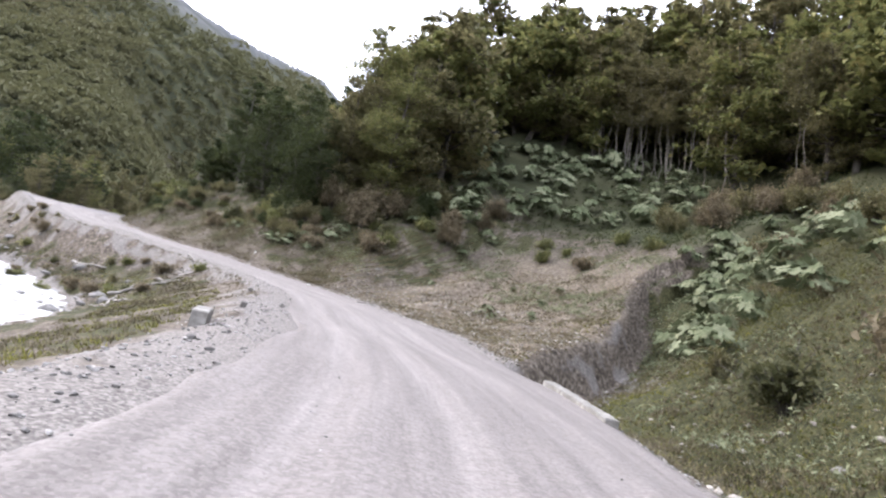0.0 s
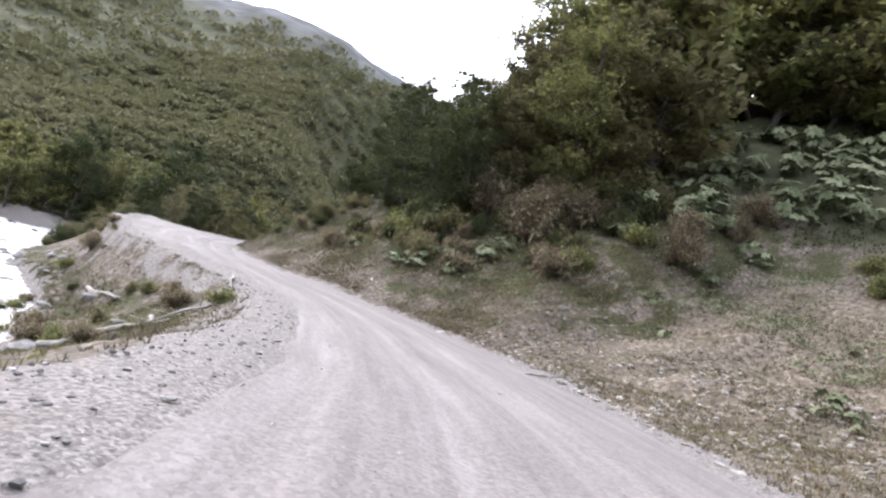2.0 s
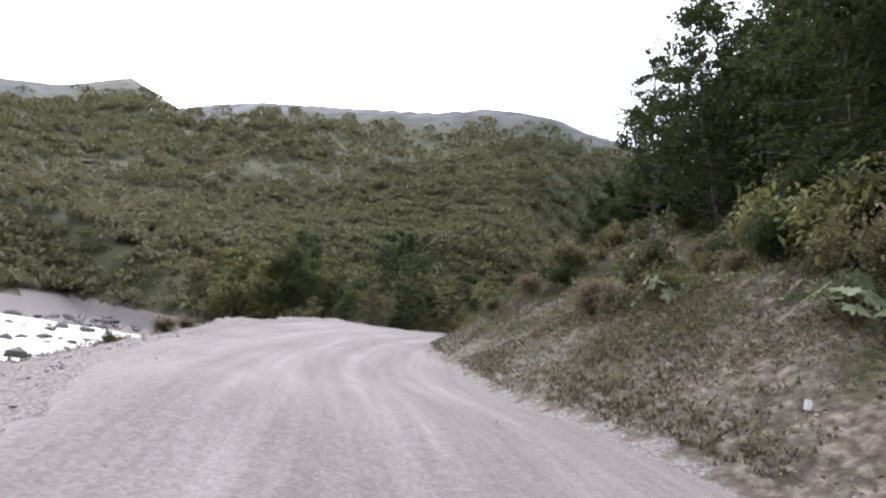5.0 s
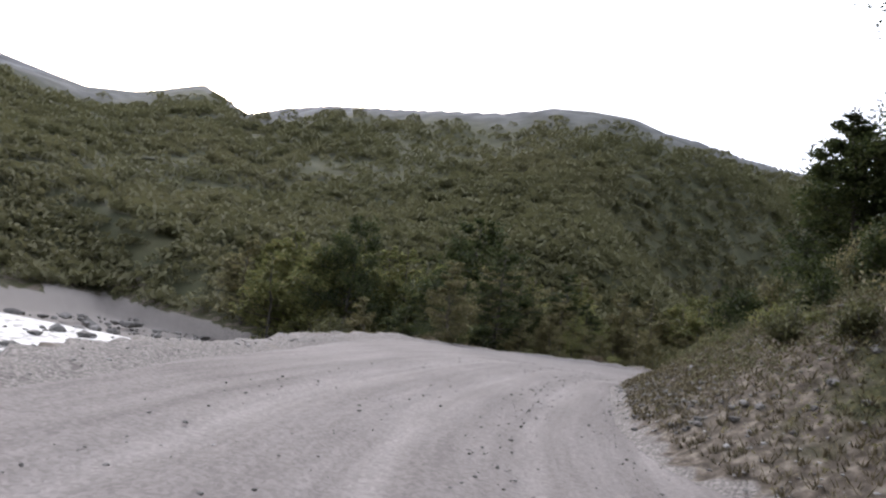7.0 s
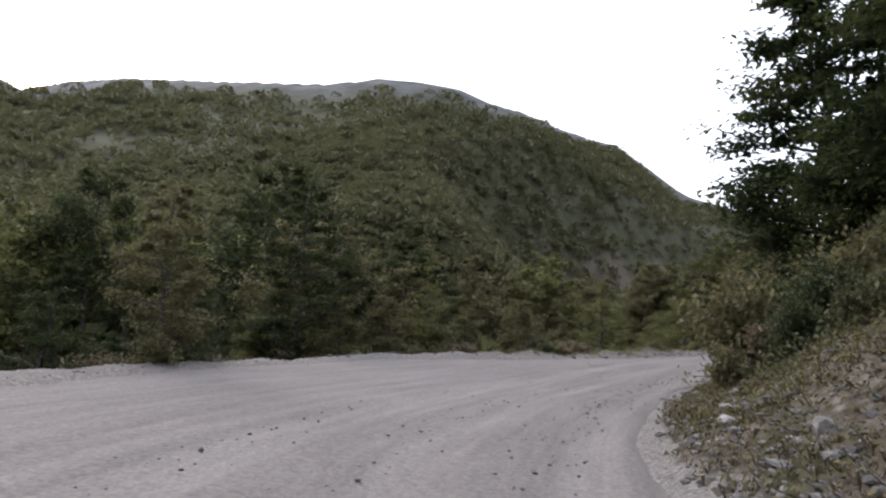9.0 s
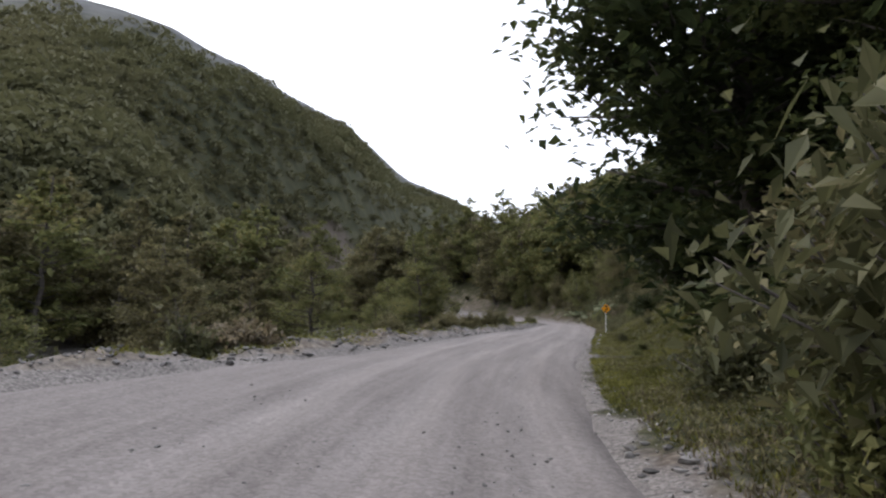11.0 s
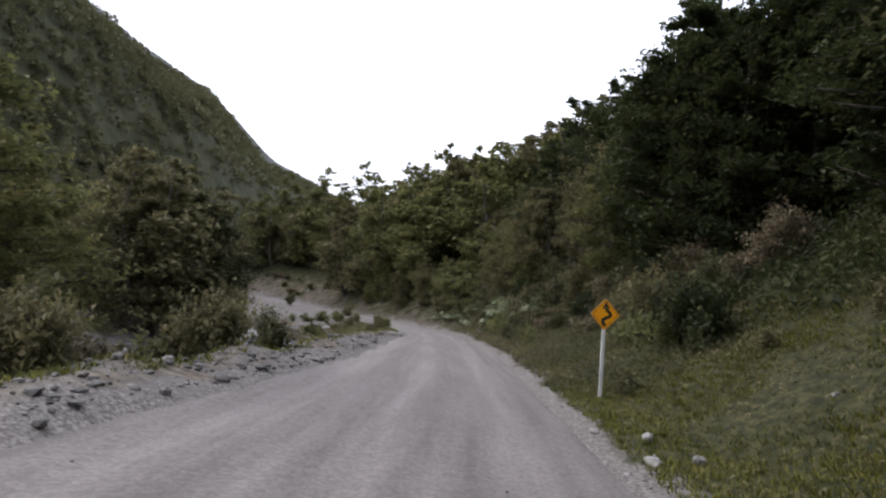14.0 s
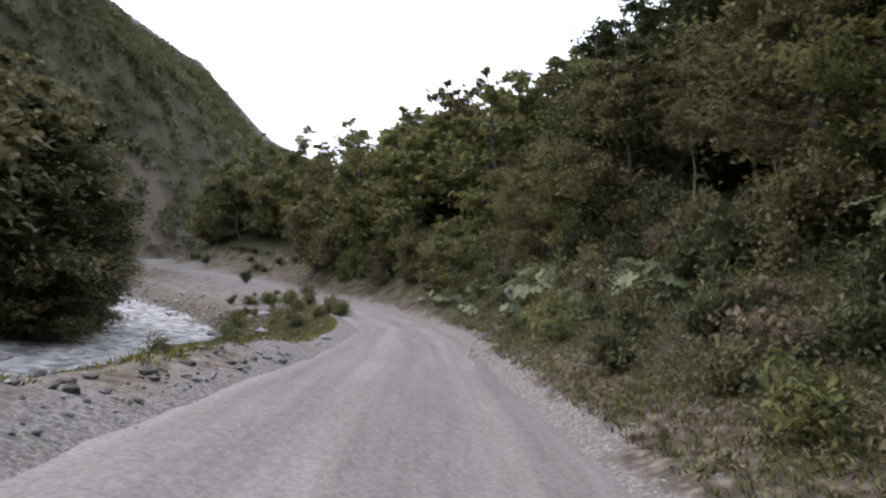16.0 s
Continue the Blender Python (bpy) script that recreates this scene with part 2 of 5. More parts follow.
# heights above the road at distances from its right edge, by station
OUT_E = [-1, 0, 1.5, 4, 8, 14, 22, 35, 60, 130, 500, 3000]
OUT_S = [-20, 4, 11, 18.7, 20.3, 30, 40, 46, 56, 72, 90, 112, 130, 145, 162, 180, 210, 240]
OUT_H = [
    [0, 0, .3, 2.0, 4.8, 9.0, 14, 22, 38, 70, 170, 400], [0, 0, .3, 1.8, 4.5, 8.7, 14, 22, 37, 70, 170, 400],
    [0, 0, -.6, -.3, 2.0, 6.4, 12, 20, 36, 70, 170, 400], [0, 0, -1.1, -1.4, -1.0, 1.2, 7.5, 16, 34, 70, 170, 400],
    [0, 0, .1, .5, 1.4, 4.4, 9.5, 16.5, 33, 70, 170, 400], [0, 0, .1, .4, 1.4, 4.2, 9.0, 15.5, 32, 70, 170, 400],
    [0, 0, .2, .6, 1.9, 4.6, 9.0, 15.5, 31.5, 70, 170, 400], [0, 0, .5, 2.0, 4.2, 7.2, 11.5, 18, 33, 70, 170, 400],
    [0, 0, .8, 2.9, 5.8, 9.6, 14, 21.3, 35, 70, 170, 400], [0, 0, .8, 2.4, 4.8, 8.6, 13.5, 21, 34, 70, 170, 400],
    [0, 0, .8, 2.3, 4.6, 8.2, 13, 21, 34, 70, 170, 400], [0, 0, .25, 1.0, 3.2, 7.2, 13, 22, 35, 70, 170, 400],
    [0, 0, -.1, .1, 2.2, 6.8, 13, 22, 35, 70, 170, 400], [0, 0, .25, 1.3, 3.9, 8.2, 14, 23, 36, 70, 170, 400],
    [0, 0, .6, 1.7, 4.2, 8.8, 14, 23, 36, 70, 170, 400], [0, 0, .8, 2.2, 4.8, 9, 14.5, 23, 36, 70, 170, 400],
    [0, 0, 1.0, 2.8, 5.5, 9, 14.5, 23, 36, 70, 170, 400], [0, 0, .8, 2.5, 5.5, 9, 14, 22, 36, 70, 170, 400]]
OUT_H = np.array(OUT_H)

# skyline of the mountain across the river: degrees left of the y axis, elevation
RIDGE_AZ = [-180, -60, -10, 0, 5, 6.7, 8.6, 11.8, 15.6, 17.4, 21, 24, 27, 30, 34, 37.5, 41, 47, 54, 60, 64, 68, 71, 73, 75, 77, 80, 84, 90, 110, 180]
RIDGE_EL = [14, 8, 5, 6.5, 8.4, 9.5, 10.3, 11.5, 14.8, 16.3, 17.6, 18.7, 20.0, 20.8, 22.3, 22.8, 22.9, 22.0, 21.4, 20.6, 20.0, 18.9, 17.6, 18.5, 19.2, 18.4, 17.2, 16.4, 17, 17, 14]
# distance of that crest
RIDGE_R = [2300, 2300, 2300, 2300, 2300, 2300, 2300, 2300, 2000, 1600, 900, 620, 480, 450, 440, 440, 440, 460, 500, 560, 620, 700, 900, 900, 900, 850, 800, 800, 800, 900, 900]


def fbm(x, y, scale, seed, octaves=4):
    """Soft value noise on numpy arrays, about -1 to 1."""
    out, amp = np.zeros_like(x), 1.0
    g = np.random.default_rng(seed).random((256, 256)) * 2 - 1
    for o in range(octaves):
        u, v = x / scale + 17.3 * o, y / scale + 5.7 * o
        i, j = np.floor(u).astype(int), np.floor(v).astype(int)
        a, b = u - i, v - j
        a, b = a * a * (3 - 2 * a), b * b * (3 - 2 * b)
        c00, c10 = g[i % 256, j % 256], g[(i + 1) % 256, j % 256]
        c01, c11 = g[i % 256, (j + 1) % 256], g[(i + 1) % 256, (j + 1) % 256]
        out += amp * ((c00 * (1 - a) + c10 * a) * (1 - b) + (c01 * (1 - a) + c11 * a) * b)
        amp, scale = amp * 0.5, scale * 0.5
    return out / 1.6


def nearest(px, py, line):
    """Index of the nearest sample of a line to every point."""
    best = np.zeros(len(px), int)
    for k in range(0, len(px), 20000):
        d = (px[k:k + 20000, None] - line[None, :, 0]) ** 2 + (py[k:k + 20000, None] - line[None, :, 1]) ** 2
        best[k:k + 20000] = d.argmin(1)
    return best


def road_coords(px, py):
    """Station, metres to the right of the driven line, height of the road there."""
    j = nearest(px, py, CL)
    d = (px - CL[j, 0]) * CN[j, 0] + (py - CL[j, 1]) * CN[j, 1]
    r = np.hypot(px - CL[j, 0], py - CL[j, 1])
    return CS[j], np.where(d < 0, -r, r), CL[j, 2]


def slant(s, e):
    """Station counted along the gully, which runs slantwise up the slope."""
    return s - 0.72 * np.clip(e, 0, 16) * np.interp(s, [-10, 14, 30, 46], [0, 1, 1, 0])


def out_height(s, e):
    """Height above the road e metres outside its right edge."""
    si = np.interp(slant(s, e), OUT_S, np.arange(len(OUT_S)))
    k = np.clip(si.astype(int), 0, len(OUT_S) - 2)
    f = si - k
    f = f * f * (3 - 2 * f)
    ei = np.interp(e, OUT_E, np.arange(len(OUT_E)))
    m = np.clip(ei.astype(int), 0, len(OUT_E) - 2)
    g = ei - m
    a = OUT_H[k, m] * (1 - g) + OUT_H[k, m + 1] * g
    b = OUT_H[k + 1, m] * (1 - g) + OUT_H[k + 1, m + 1] * g
    return a * (1 - f) + b * f


def mountain_height(px, py, q):
    """Height of the far slope, q metres beyond the river's other bank."""
    az = np.degrees(np.arctan2(-(px + 35), py - 70))
    el, top = np.interp(az, RIDGE_AZ, RIDGE_EL), np.interp(az, RIDGE_AZ, RIDGE_R)
    r = np.hypot(px + 35, py - 70)
    shore = np.clip(q / 60, 0, 1)
    climb = 0.38 + 0.62 * np.clip(np.log(np.maximum(r, 120) / 120) / np.log(top / 120), 0, 1) ** 0.9
    rise = np.tan(np.radians(el)) * np.minimum(r, top) * np.where(r < 120, np.interp(r, [60, 120], [0.12, 0.38]), climb)
    rise = rise * shore * shore * (3 - 2 * shore)
    rise = rise * (1 - 0.35 * np.clip((r / top - 1) / 0.5, 0, 1))
    fade = np.clip(q / 80, 0, 1) * np.clip((1 - r / top) * 2.5, 0.06, 1)
    run = px * 0.78 + py * 0.62                      # gullies run slantwise down the slope
    ribs = fbm(run, (py * 0.78 - px * 0.62) * 0.28, 46, 9, 3) * 0.022 * np.minimum(r, 900)
    spur = fbm(px, py, 420, 3) * 0.02 * np.minimum(r, 1200) + fbm(px, py, 60, 4) * 3 + ribs
    return rise + spur * fade


def height(px, py, fine=True):
    """Height of the ground at every point."""
    px, py = np.asarray(px, float), np.asarray(py, float)
    s, d, zr = road_coords(px, py)
    er, el = d - edge_r(s), edge_l(s) - d
    j = nearest(px, py, BK)
    to_river = (px - BK[j, 0]) * BN[j, 0] + (py - BK[j, 1]) * BN[j, 1]
    rr = np.hypot(px - BK[j, 0], py - BK[j, 1])
    to_river = np.where(to_river < 0, -rr, rr)
    wl_ = water_level(py) + torrent(-to_river)
    # right of the road
    zc = zr
    zr = zr - cross_fall(s) * np.clip(d, edge_l(s), edge_r(s))
    zright = zr + out_height(s, er)
    # left: shoulder, low berm, bank down to the river
    e = np.clip(el, 0, None)
    flat = np.interp(s, [42, 50, 66, 74], [1.2, 1.7, 1.7, 1.2])          # width of the level shoulder
    t = np.clip((e - flat) / np.maximum(e - flat + np.clip(to_river, 0, None), 0.3), 0, 1)
    t = t ** np.interp(s, [38, 47, 66, 80], [1.0, 0.6, 0.6, 0.8])
    ledge = np.where(t < 0.84, t * 0.46 / 0.84, 0.46 + 0.54 * (t - 0.84) / 0.16)      # grassy terrace with an eroded drop
    t = t + (ledge - t) * np.interp(py, [155, 170], [0, 1])
    wide_ = np.interp(s, [104, 114, 160, 172], [0.75, 1.2, 1.2, 0.75])
    berm = (0.85 + 0.75 * fbm(px, py, 2.2, 8, 3)) * 0.3 * np.exp(-((e - wide_ * 1.3) / wide_) ** 2) * np.interp(s, [0, 58, 66, 72, 100, 112, 160, 172], [0, 0, .3, .8, .5, 1.6, 1.6, .4])
    zr_ = zr - 0.16 * np.minimum(e, flat) * (flat > 1.3)
    zleft = zr_ * (1 - t) + (wl_ + 0.15) * t + berm
    # the river's bed and the slope beyond
    q = -to_river - river_width(py)
    bed = wl_ - 0.7 * np.clip(np.minimum(-to_river, -q) / 3, 0, 1)
    beyond = wl_ + 0.2 + 1.6 * np.clip(q / 6, 0, 1) + mountain_height(px, py, q)
    zleft = np.where(to_river < 0, np.where(q < 0, bed, beyond), zleft)
    z = np.where(er > 0, zright, np.where(el > 0, zleft, zr))
    if fine:
        off = np.clip(np.maximum(er, el) / 3, 0, 1)
        wet = np.where((to_river < 0) & (q < 0), 0.25, 1.0)
        z = z + off * wet * (fbm(px, py, 5, 1) * 0.35 + fbm(px, py, 1.1, 2, 3) * 0.12)
        z = z + np.clip(er / 8, 0, 1) * fbm(px, py, 18, 5) * 1.0
        z = z + np.clip((er - 0.8) / 3, 0, 1) * fbm(px, py, 2.3, 6, 3) * np.interp(s, [100, 114, 148, 160], [0.42, 0.2, 0.2, 0.3])
    inside = np.minimum(-er, -el)
    return np.where(inside > 0, zr - 0.12 * np.clip(inside / 0.6, 0, 1), z)


def link(name, bm, mat, parent=None, smooth=False):
    me = bpy.data.meshes.new(name)
    bm.to_mesh(me)
    bm.free()
    me.materials.append(mat)
    if smooth:
        me.shade_smooth()
    ob = new(name, me)
    ob.parent = parent
    return ob


def part(name, bm, mat, parent, label="", smooth=False):
    """One mesh object under a thing or a part."""
    ob = link(name, bm, mat, parent, smooth)
    return tagged(ob, label) if label else ob


def from_arrays(name, verts, faces, mats, smooth=False, slots=None):
    me = bpy.data.meshes.new(name)
    me.from_pydata(verts.tolist() if hasattr(verts, "tolist") else verts, [], faces.tolist() if hasattr(faces, "tolist") else faces)
    for m in mats:
        me.materials.append(m)
    if slots is not None:
        me.polygons.foreach_set("material_index", np.asarray(slots, np.int32))
    if smooth:
        me.shade_smooth()
    me.update()
    return me


def grid_faces(nx, ny):
    i, j = np.meshgrid(np.arange(nx - 1), np.arange(ny - 1), indexing="ij")
    a = (i * ny + j).ravel()
    return np.stack([a, a + ny, a + ny + 1, a + 1], 1)


def spread(lo, hi, fine, far, grow=1.16):
    """Coordinates that are dense between lo and hi and widen outside, out to far."""
    mid = np.arange(lo, hi + fine / 2, fine)
    out, step, x = [], fine, 0.0
    while x < far:
        step = min(step * grow, 160)
        x += step
        out.append(x)
    out = np.array(out)
    return np.concatenate([mid[0] - out[::-1], mid, mid[-1] + out])


# ---- ground --------------------------------------------------------------
def ground_material():
    m = bpy.data.materials.new("hillside_ground")
    m.use_nodes = True
    n, l = m.node_tree.nodes, m.node_tree.links
    bs = n["Principled BSDF"]
    bs.inputs["Roughness"].default_value, bs.inputs["Specular IOR Level"].default_value = 0.95, 0.2
    co = n.new("ShaderNodeTexCoord")

    def nz(scale, detail=6):
        t = n.new("ShaderNodeTexNoise")
        t.inputs["Scale"].default_value, t.inputs["Detail"].default_value = scale, detail
        l.new(co.outputs["Object"], t.inputs["Vector"])
        return t.outputs[0]

    def ramp(src, stops):
        r = n.new("ShaderNodeValToRGB")
        els = r.color_ramp.elements
        while len(els) < len(stops):
            els.new(0.5)
        for e, (p, c) in zip(els, stops):
            e.position, e.color = p, (*c, 1) if len(c) == 3 else c
        l.new(src, r.inputs[0])
        return r.outputs[0]

    def mixc(f, a, b):
        x = n.new("ShaderNodeMixRGB")
        l.new(f, x.inputs[0])
        l.new(a, x.inputs[1])
        l.new(b, x.inputs[2])
        return x.outputs[0]

    soil = ramp(nz(5.5, 10), [(0.32, (0.036, 0.029, 0.022)), (0.5, (0.082, 0.067, 0.053)), (0.68, (0.175, 0.15, 0.122))])
    vor = n.new("ShaderNodeTexVoronoi")
    vor.inputs["Scale"].default_value = 30
    l.new(co.outputs["Object"], vor.inputs["Vector"])
    grit = n.new("ShaderNodeMixRGB")
    grit.inputs[0].default_value = 0.3
    l.new(nz(16, 10), grit.inputs[1])
    bw = n.new("ShaderNodeSeparateColor")
    l.new(vor.outputs["Color"], bw.inputs[0])
    l.new(bw.outputs[0], grit.inputs[2])
    gravel = ramp(grit.outputs[0], [(0.25, (0.068, 0.061, 0.056)), (0.5, (0.146, 0.132, 0.123)), (0.78, (0.27, 0.248, 0.232))])
    grass = ramp(nz(7.0, 10), [(0.32, (0.014, 0.016, 0.007)), (0.5, (0.034, 0.035, 0.014)), (0.7, (0.075, 0.068, 0.031))])
    wood = ramp(nz(0.11, 9), [(0.34, (0.027, 0.030, 0.014)), (0.5, (0.044, 0.046, 0.023)), (0.68, (0.064, 0.062, 0.034))])
    # bare crest rock; distance haze is mixed into its colour as blue-grey
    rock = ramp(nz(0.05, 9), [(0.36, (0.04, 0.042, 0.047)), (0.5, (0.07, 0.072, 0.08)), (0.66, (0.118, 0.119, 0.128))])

    def attr(name):
        a = n.new("ShaderNodeAttribute")
        a.attribute_name = name
        return a.outputs["Fac"]

    def rough_mask(name, scale, lo=0.42, hi=0.58):
        """A cover's share, broken up by noise."""
        s = n.new("ShaderNodeMath")
        s.operation = "ADD"
        l.new(attr(name), s.inputs[0])
        k = n.new("ShaderNodeMath")
        k.operation = "MULTIPLY_ADD"
        l.new(nz(scale, 8), k.inputs[0])
        k.inputs[1].default_value, k.inputs[2].default_value = 1.6, -0.8
        l.new(k.outputs[0], s.inputs[1])
        return ramp(s.outputs[0], [(lo, (0, 0, 0)), (hi, (1, 1, 1))])

    c = mixc(rough_mask("grassy", 0.55), soil, grass)
    c = mixc(rough_mask("gravelly", 0.7), c, gravel)
    rubble = ramp(nz(5, 11), [(0.3, (0.048, 0.038, 0.028)), (0.5, (0.115, 0.094, 0.071)), (0.7, (0.225, 0.193, 0.157))])
    c = mixc(rough_mask("rubbly", 0.6, 0.3, 0.7), c, rubble)
    c = mixc(rough_mask("wooded", 0.02), c, wood)
    c = mixc(rough_mask("hazy_rock", 0.005, 0.2, 0.8), c, rock)
    l.new(c, bs.inputs["Base Color"])
    bp = n.new("ShaderNodeBump")
    bp.inputs["Strength"].default_value, bp.inputs["Distance"].default_value = 0.6, 0.035
    l.new(nz(14, 12), bp.inputs["Height"])
    l.new(bp.outputs[0], bs.inputs["Normal"])
    return m


M_GROUND = ground_material()


def set_cover(me, px, py, z):
    """Shares of grass, gravel, forest floor and haze-tinted bare rock, as plain point values."""
    s, d, zr = road_coords(px, py)
    er, el = d - edge_r(s), edge_l(s) - d
    j = nearest(px, py, BK)
    riv = (px - BK[j, 0]) * BN[j, 0] + (py - BK[j, 1]) * BN[j, 1]
    g = np.where(er > 0, np.interp(er, [0, 1, 3, 9, 20], [.1, .35, .5, .6, .6]), np.interp(el, [0, 2, 4, 10], [0, .3, .55, .55]))
    g = g + np.where(er > 0, np.interp(slant(s, er), [0, 18, 20, 40, 46, 70, 100, 112, 150, 160], [.35, .3, -.3, -.2, .0, -.05, 0, .5, .5, .1]), 0)
    g = g + np.where(el > 1, np.interp(s, [172, 176, 205, 215], [0, .35, .35, -.5]), 0)
    worn = np.where((el > 1) & (py > 155) & (py < 240), np.interp(riv, [-1, 0, 2.2, 3.5], [0, 1, 1, 0]), 0)         # eroded drop of the terrace
    g = g - 0.9 * worn
    g = g - np.where((er > 1) & (er < 16), 1.2 * np.exp(-((slant(s, er) - 19.5) / 1.0) ** 2), 0)          # bare cut face of the gully
    gr = np.where(er > 0, np.interp(er, [0, .5, 1.6], [.8, .45, 0]) * np.interp(s, [40, 46, 76, 84], [1, .45, .45, 1]), np.where(s < 66, np.interp(el, [0, 1.2, 2.6, 4.4], [1, .65, .3, 0]), np.interp(el, [0, 1.2, 2.8, 5], [1, .65, .3, .1])))
    gr = gr + np.where(el > 1, np.interp(s, [205, 215, 260, 290], [0, .5, .5, 0]), 0)
    gr = gr + np.where(er > 0, np.interp(s, [16, 20, 24, 38, 42], [0, .3, .42, .32, 0]) * np.interp(er, [9, 17], [1, 0]), 0)
    gr = np.where((riv < np.interp(py, [50, 100, 150, 165], [0.2, 1.2, 1.2, 0.1])) & (riv > -river_width(py) - 6), 1.0, gr)
    far = np.where(er > 0, er, np.where(riv < 0, -riv - river_width(py), 0))
    w = np.interp(far, [12, 45], [0, 1.0])
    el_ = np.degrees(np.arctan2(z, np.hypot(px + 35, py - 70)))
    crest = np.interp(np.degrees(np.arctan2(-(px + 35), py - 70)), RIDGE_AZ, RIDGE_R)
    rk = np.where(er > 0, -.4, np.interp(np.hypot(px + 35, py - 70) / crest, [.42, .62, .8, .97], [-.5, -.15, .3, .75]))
    ru = np.where(er > 0, np.interp(slant(s, er), [19.5, 21, 38, 45], [0, .75, .7, 0]) * np.interp(er, [0.3, 1, 15, 22], [0, 1, 1, 0]), 0)
    ru = ru + np.where(er > 0, np.interp(s, [248, 262, 292, 310], [0, .6, .6, 0]) * np.interp(er, [0.3, 1, 6, 11], [0, 1, .8, 0]), 0)
    ru = ru + 0.7 * worn + np.where((el > 0.4) & (el < 6), np.interp(s, [106, 114, 166, 176], [0, .55, .55, 0]), 0)          # stony berm
    for name, v in (("grassy", g), ("rubbly", ru), ("gravelly", gr), ("wooded", w), ("hazy_rock", rk)):
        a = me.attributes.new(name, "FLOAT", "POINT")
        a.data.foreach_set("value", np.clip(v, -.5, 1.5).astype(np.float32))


def build_ground():
    xs, ys = spread(-104, 26, 0.44, 3600), spread(-14, 216, 0.42, 3600)
    gx, gy = np.meshgrid(xs, ys, indexing="ij")
    px, py = gx.ravel(), gy.ravel()
    z = height(px, py)
    far = np.hypot(px + 35, py - 70)
    z = z - np.clip((far - 300) / 40, 0, 1) * 6          # the finer mountain sheet lies over it there
    me = from_arrays("ground", np.stack([px, py, z], 1), grid_faces(len(xs), len(ys)), [M_GROUND], True)
    set_cover(me, px, py, z)
    tagged(new("ground", me), "steep stony hillside of soil, gravel and dry grass", "ground", kind="structure")


def build_mountain():
    az = np.radians(np.arange(-25, 150, 0.45))
    rr = np.geomspace(260, 3600, 120)
    ga, gr = np.meshgrid(az, rr, indexing="ij")
    px, py = (-35 - gr * np.sin(ga)).ravel(), (70 + gr * np.cos(ga)).ravel()
    z = height(px, py, False)
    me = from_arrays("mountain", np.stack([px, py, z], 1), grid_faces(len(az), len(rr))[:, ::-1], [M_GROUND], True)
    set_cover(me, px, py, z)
    tagged(new("mountain", me), "high wooded mountainside with haze-tinted bare rock near its crest", "mountain", kind="structure")


build_ground()
build_mountain()


# ---- road ----------------------------------------------------------------
def road_material():
    """Packed gravel: streaks along the wheel tracks, patches, fine stones."""
    m = bpy.data.materials.new("packed_gravel")
    m.use_nodes = True
    n, l = m.node_tree.nodes, m.node_tree.links
    bs = n["Principled BSDF"]
    bs.inputs["Roughness"].default_value, bs.inputs["Specular IOR Level"].default_value = 0.95, 0.2
    co = n.new("ShaderNodeTexCoord")

    def attr(name):
        a = n.new("ShaderNodeAttribute")
        a.attribute_name = name
        return a.outputs["Fac"]

    def math_(op, a, b):
        k = n.new("ShaderNodeMath")
        k.operation = op
        for i, v in enumerate((a, b)):
            if isinstance(v, float):
                k.inputs[i].default_value = v
            else:
                l.new(v, k.inputs[i])
        return k.outputs[0]

    def noise_(scale, detail, vec=None, rough=0.6):
        t = n.new("ShaderNodeTexNoise")
        t.inputs["Scale"].default_value, t.inputs["Detail"].default_value, t.inputs["Roughness"].default_value = scale, detail, rough
        l.new(vec or co.outputs["Object"], t.inputs["Vector"])
        return t.outputs[0]

    flow = n.new("ShaderNodeCombineXYZ")
    l.new(math_("MULTIPLY", attr("along"), 0.06), flow.inputs[0])
    l.new(attr("across"), flow.inputs[1])
    streak = noise_(2.6, 5, flow.outputs[0], 0.65)
    fine = noise_(34, 6, None, 0.75)
    mid = noise_(7, 5)
    big = noise_(0.22, 4)
    vor = n.new("ShaderNodeTexVoronoi")                  # single stones in the surface
    vor.inputs["Scale"].default_value = 24
    l.new(co.outputs["Object"], vor.inputs["Vector"])
    sep = n.new("ShaderNodeSeparateColor")
    l.new(vor.outputs["Color"], sep.inputs[0])
    grit = sep.outputs[0]
    tone = math_("ADD", math_("MULTIPLY", streak, 0.42), math_("MULTIPLY", fine, 0.3))
    tone = math_("ADD", tone, math_("MULTIPLY", grit, 0.14))
    tone = math_("ADD", tone, math_("MULTIPLY", mid, 0.12))
    tone = math_("ADD", tone, math_("MULTIPLY", big, 0.16))
    tone = math_("ADD", tone, math_("MULTIPLY", attr("packed"), 0.06))
    r = n.new("ShaderNodeValToRGB")
    els = r.color_ramp.elements
    els.new(0.5)
    for e, (p, c) in zip(els, ((0.34, (0.084, 0.074, 0.069)), (0.58, (0.172, 0.155, 0.147)), (0.82, (0.282, 0.258, 0.246)))):
        e.position, e.color = p, (*c, 1)
    l.new(tone, r.inputs[0])
    l.new(r.outputs[0], bs.inputs["Base Color"])
    bp = n.new("ShaderNodeBump")
    bp.inputs["Strength"].default_value, bp.inputs["Distance"].default_value = 0.45, 0.025
    l.new(math_("ADD", fine, math_("MULTIPLY", mid, 0.7)), bp.inputs["Height"])
    l.new(bp.outputs[0], bs.inputs["Normal"])
    return m


M_ROAD = road_material()


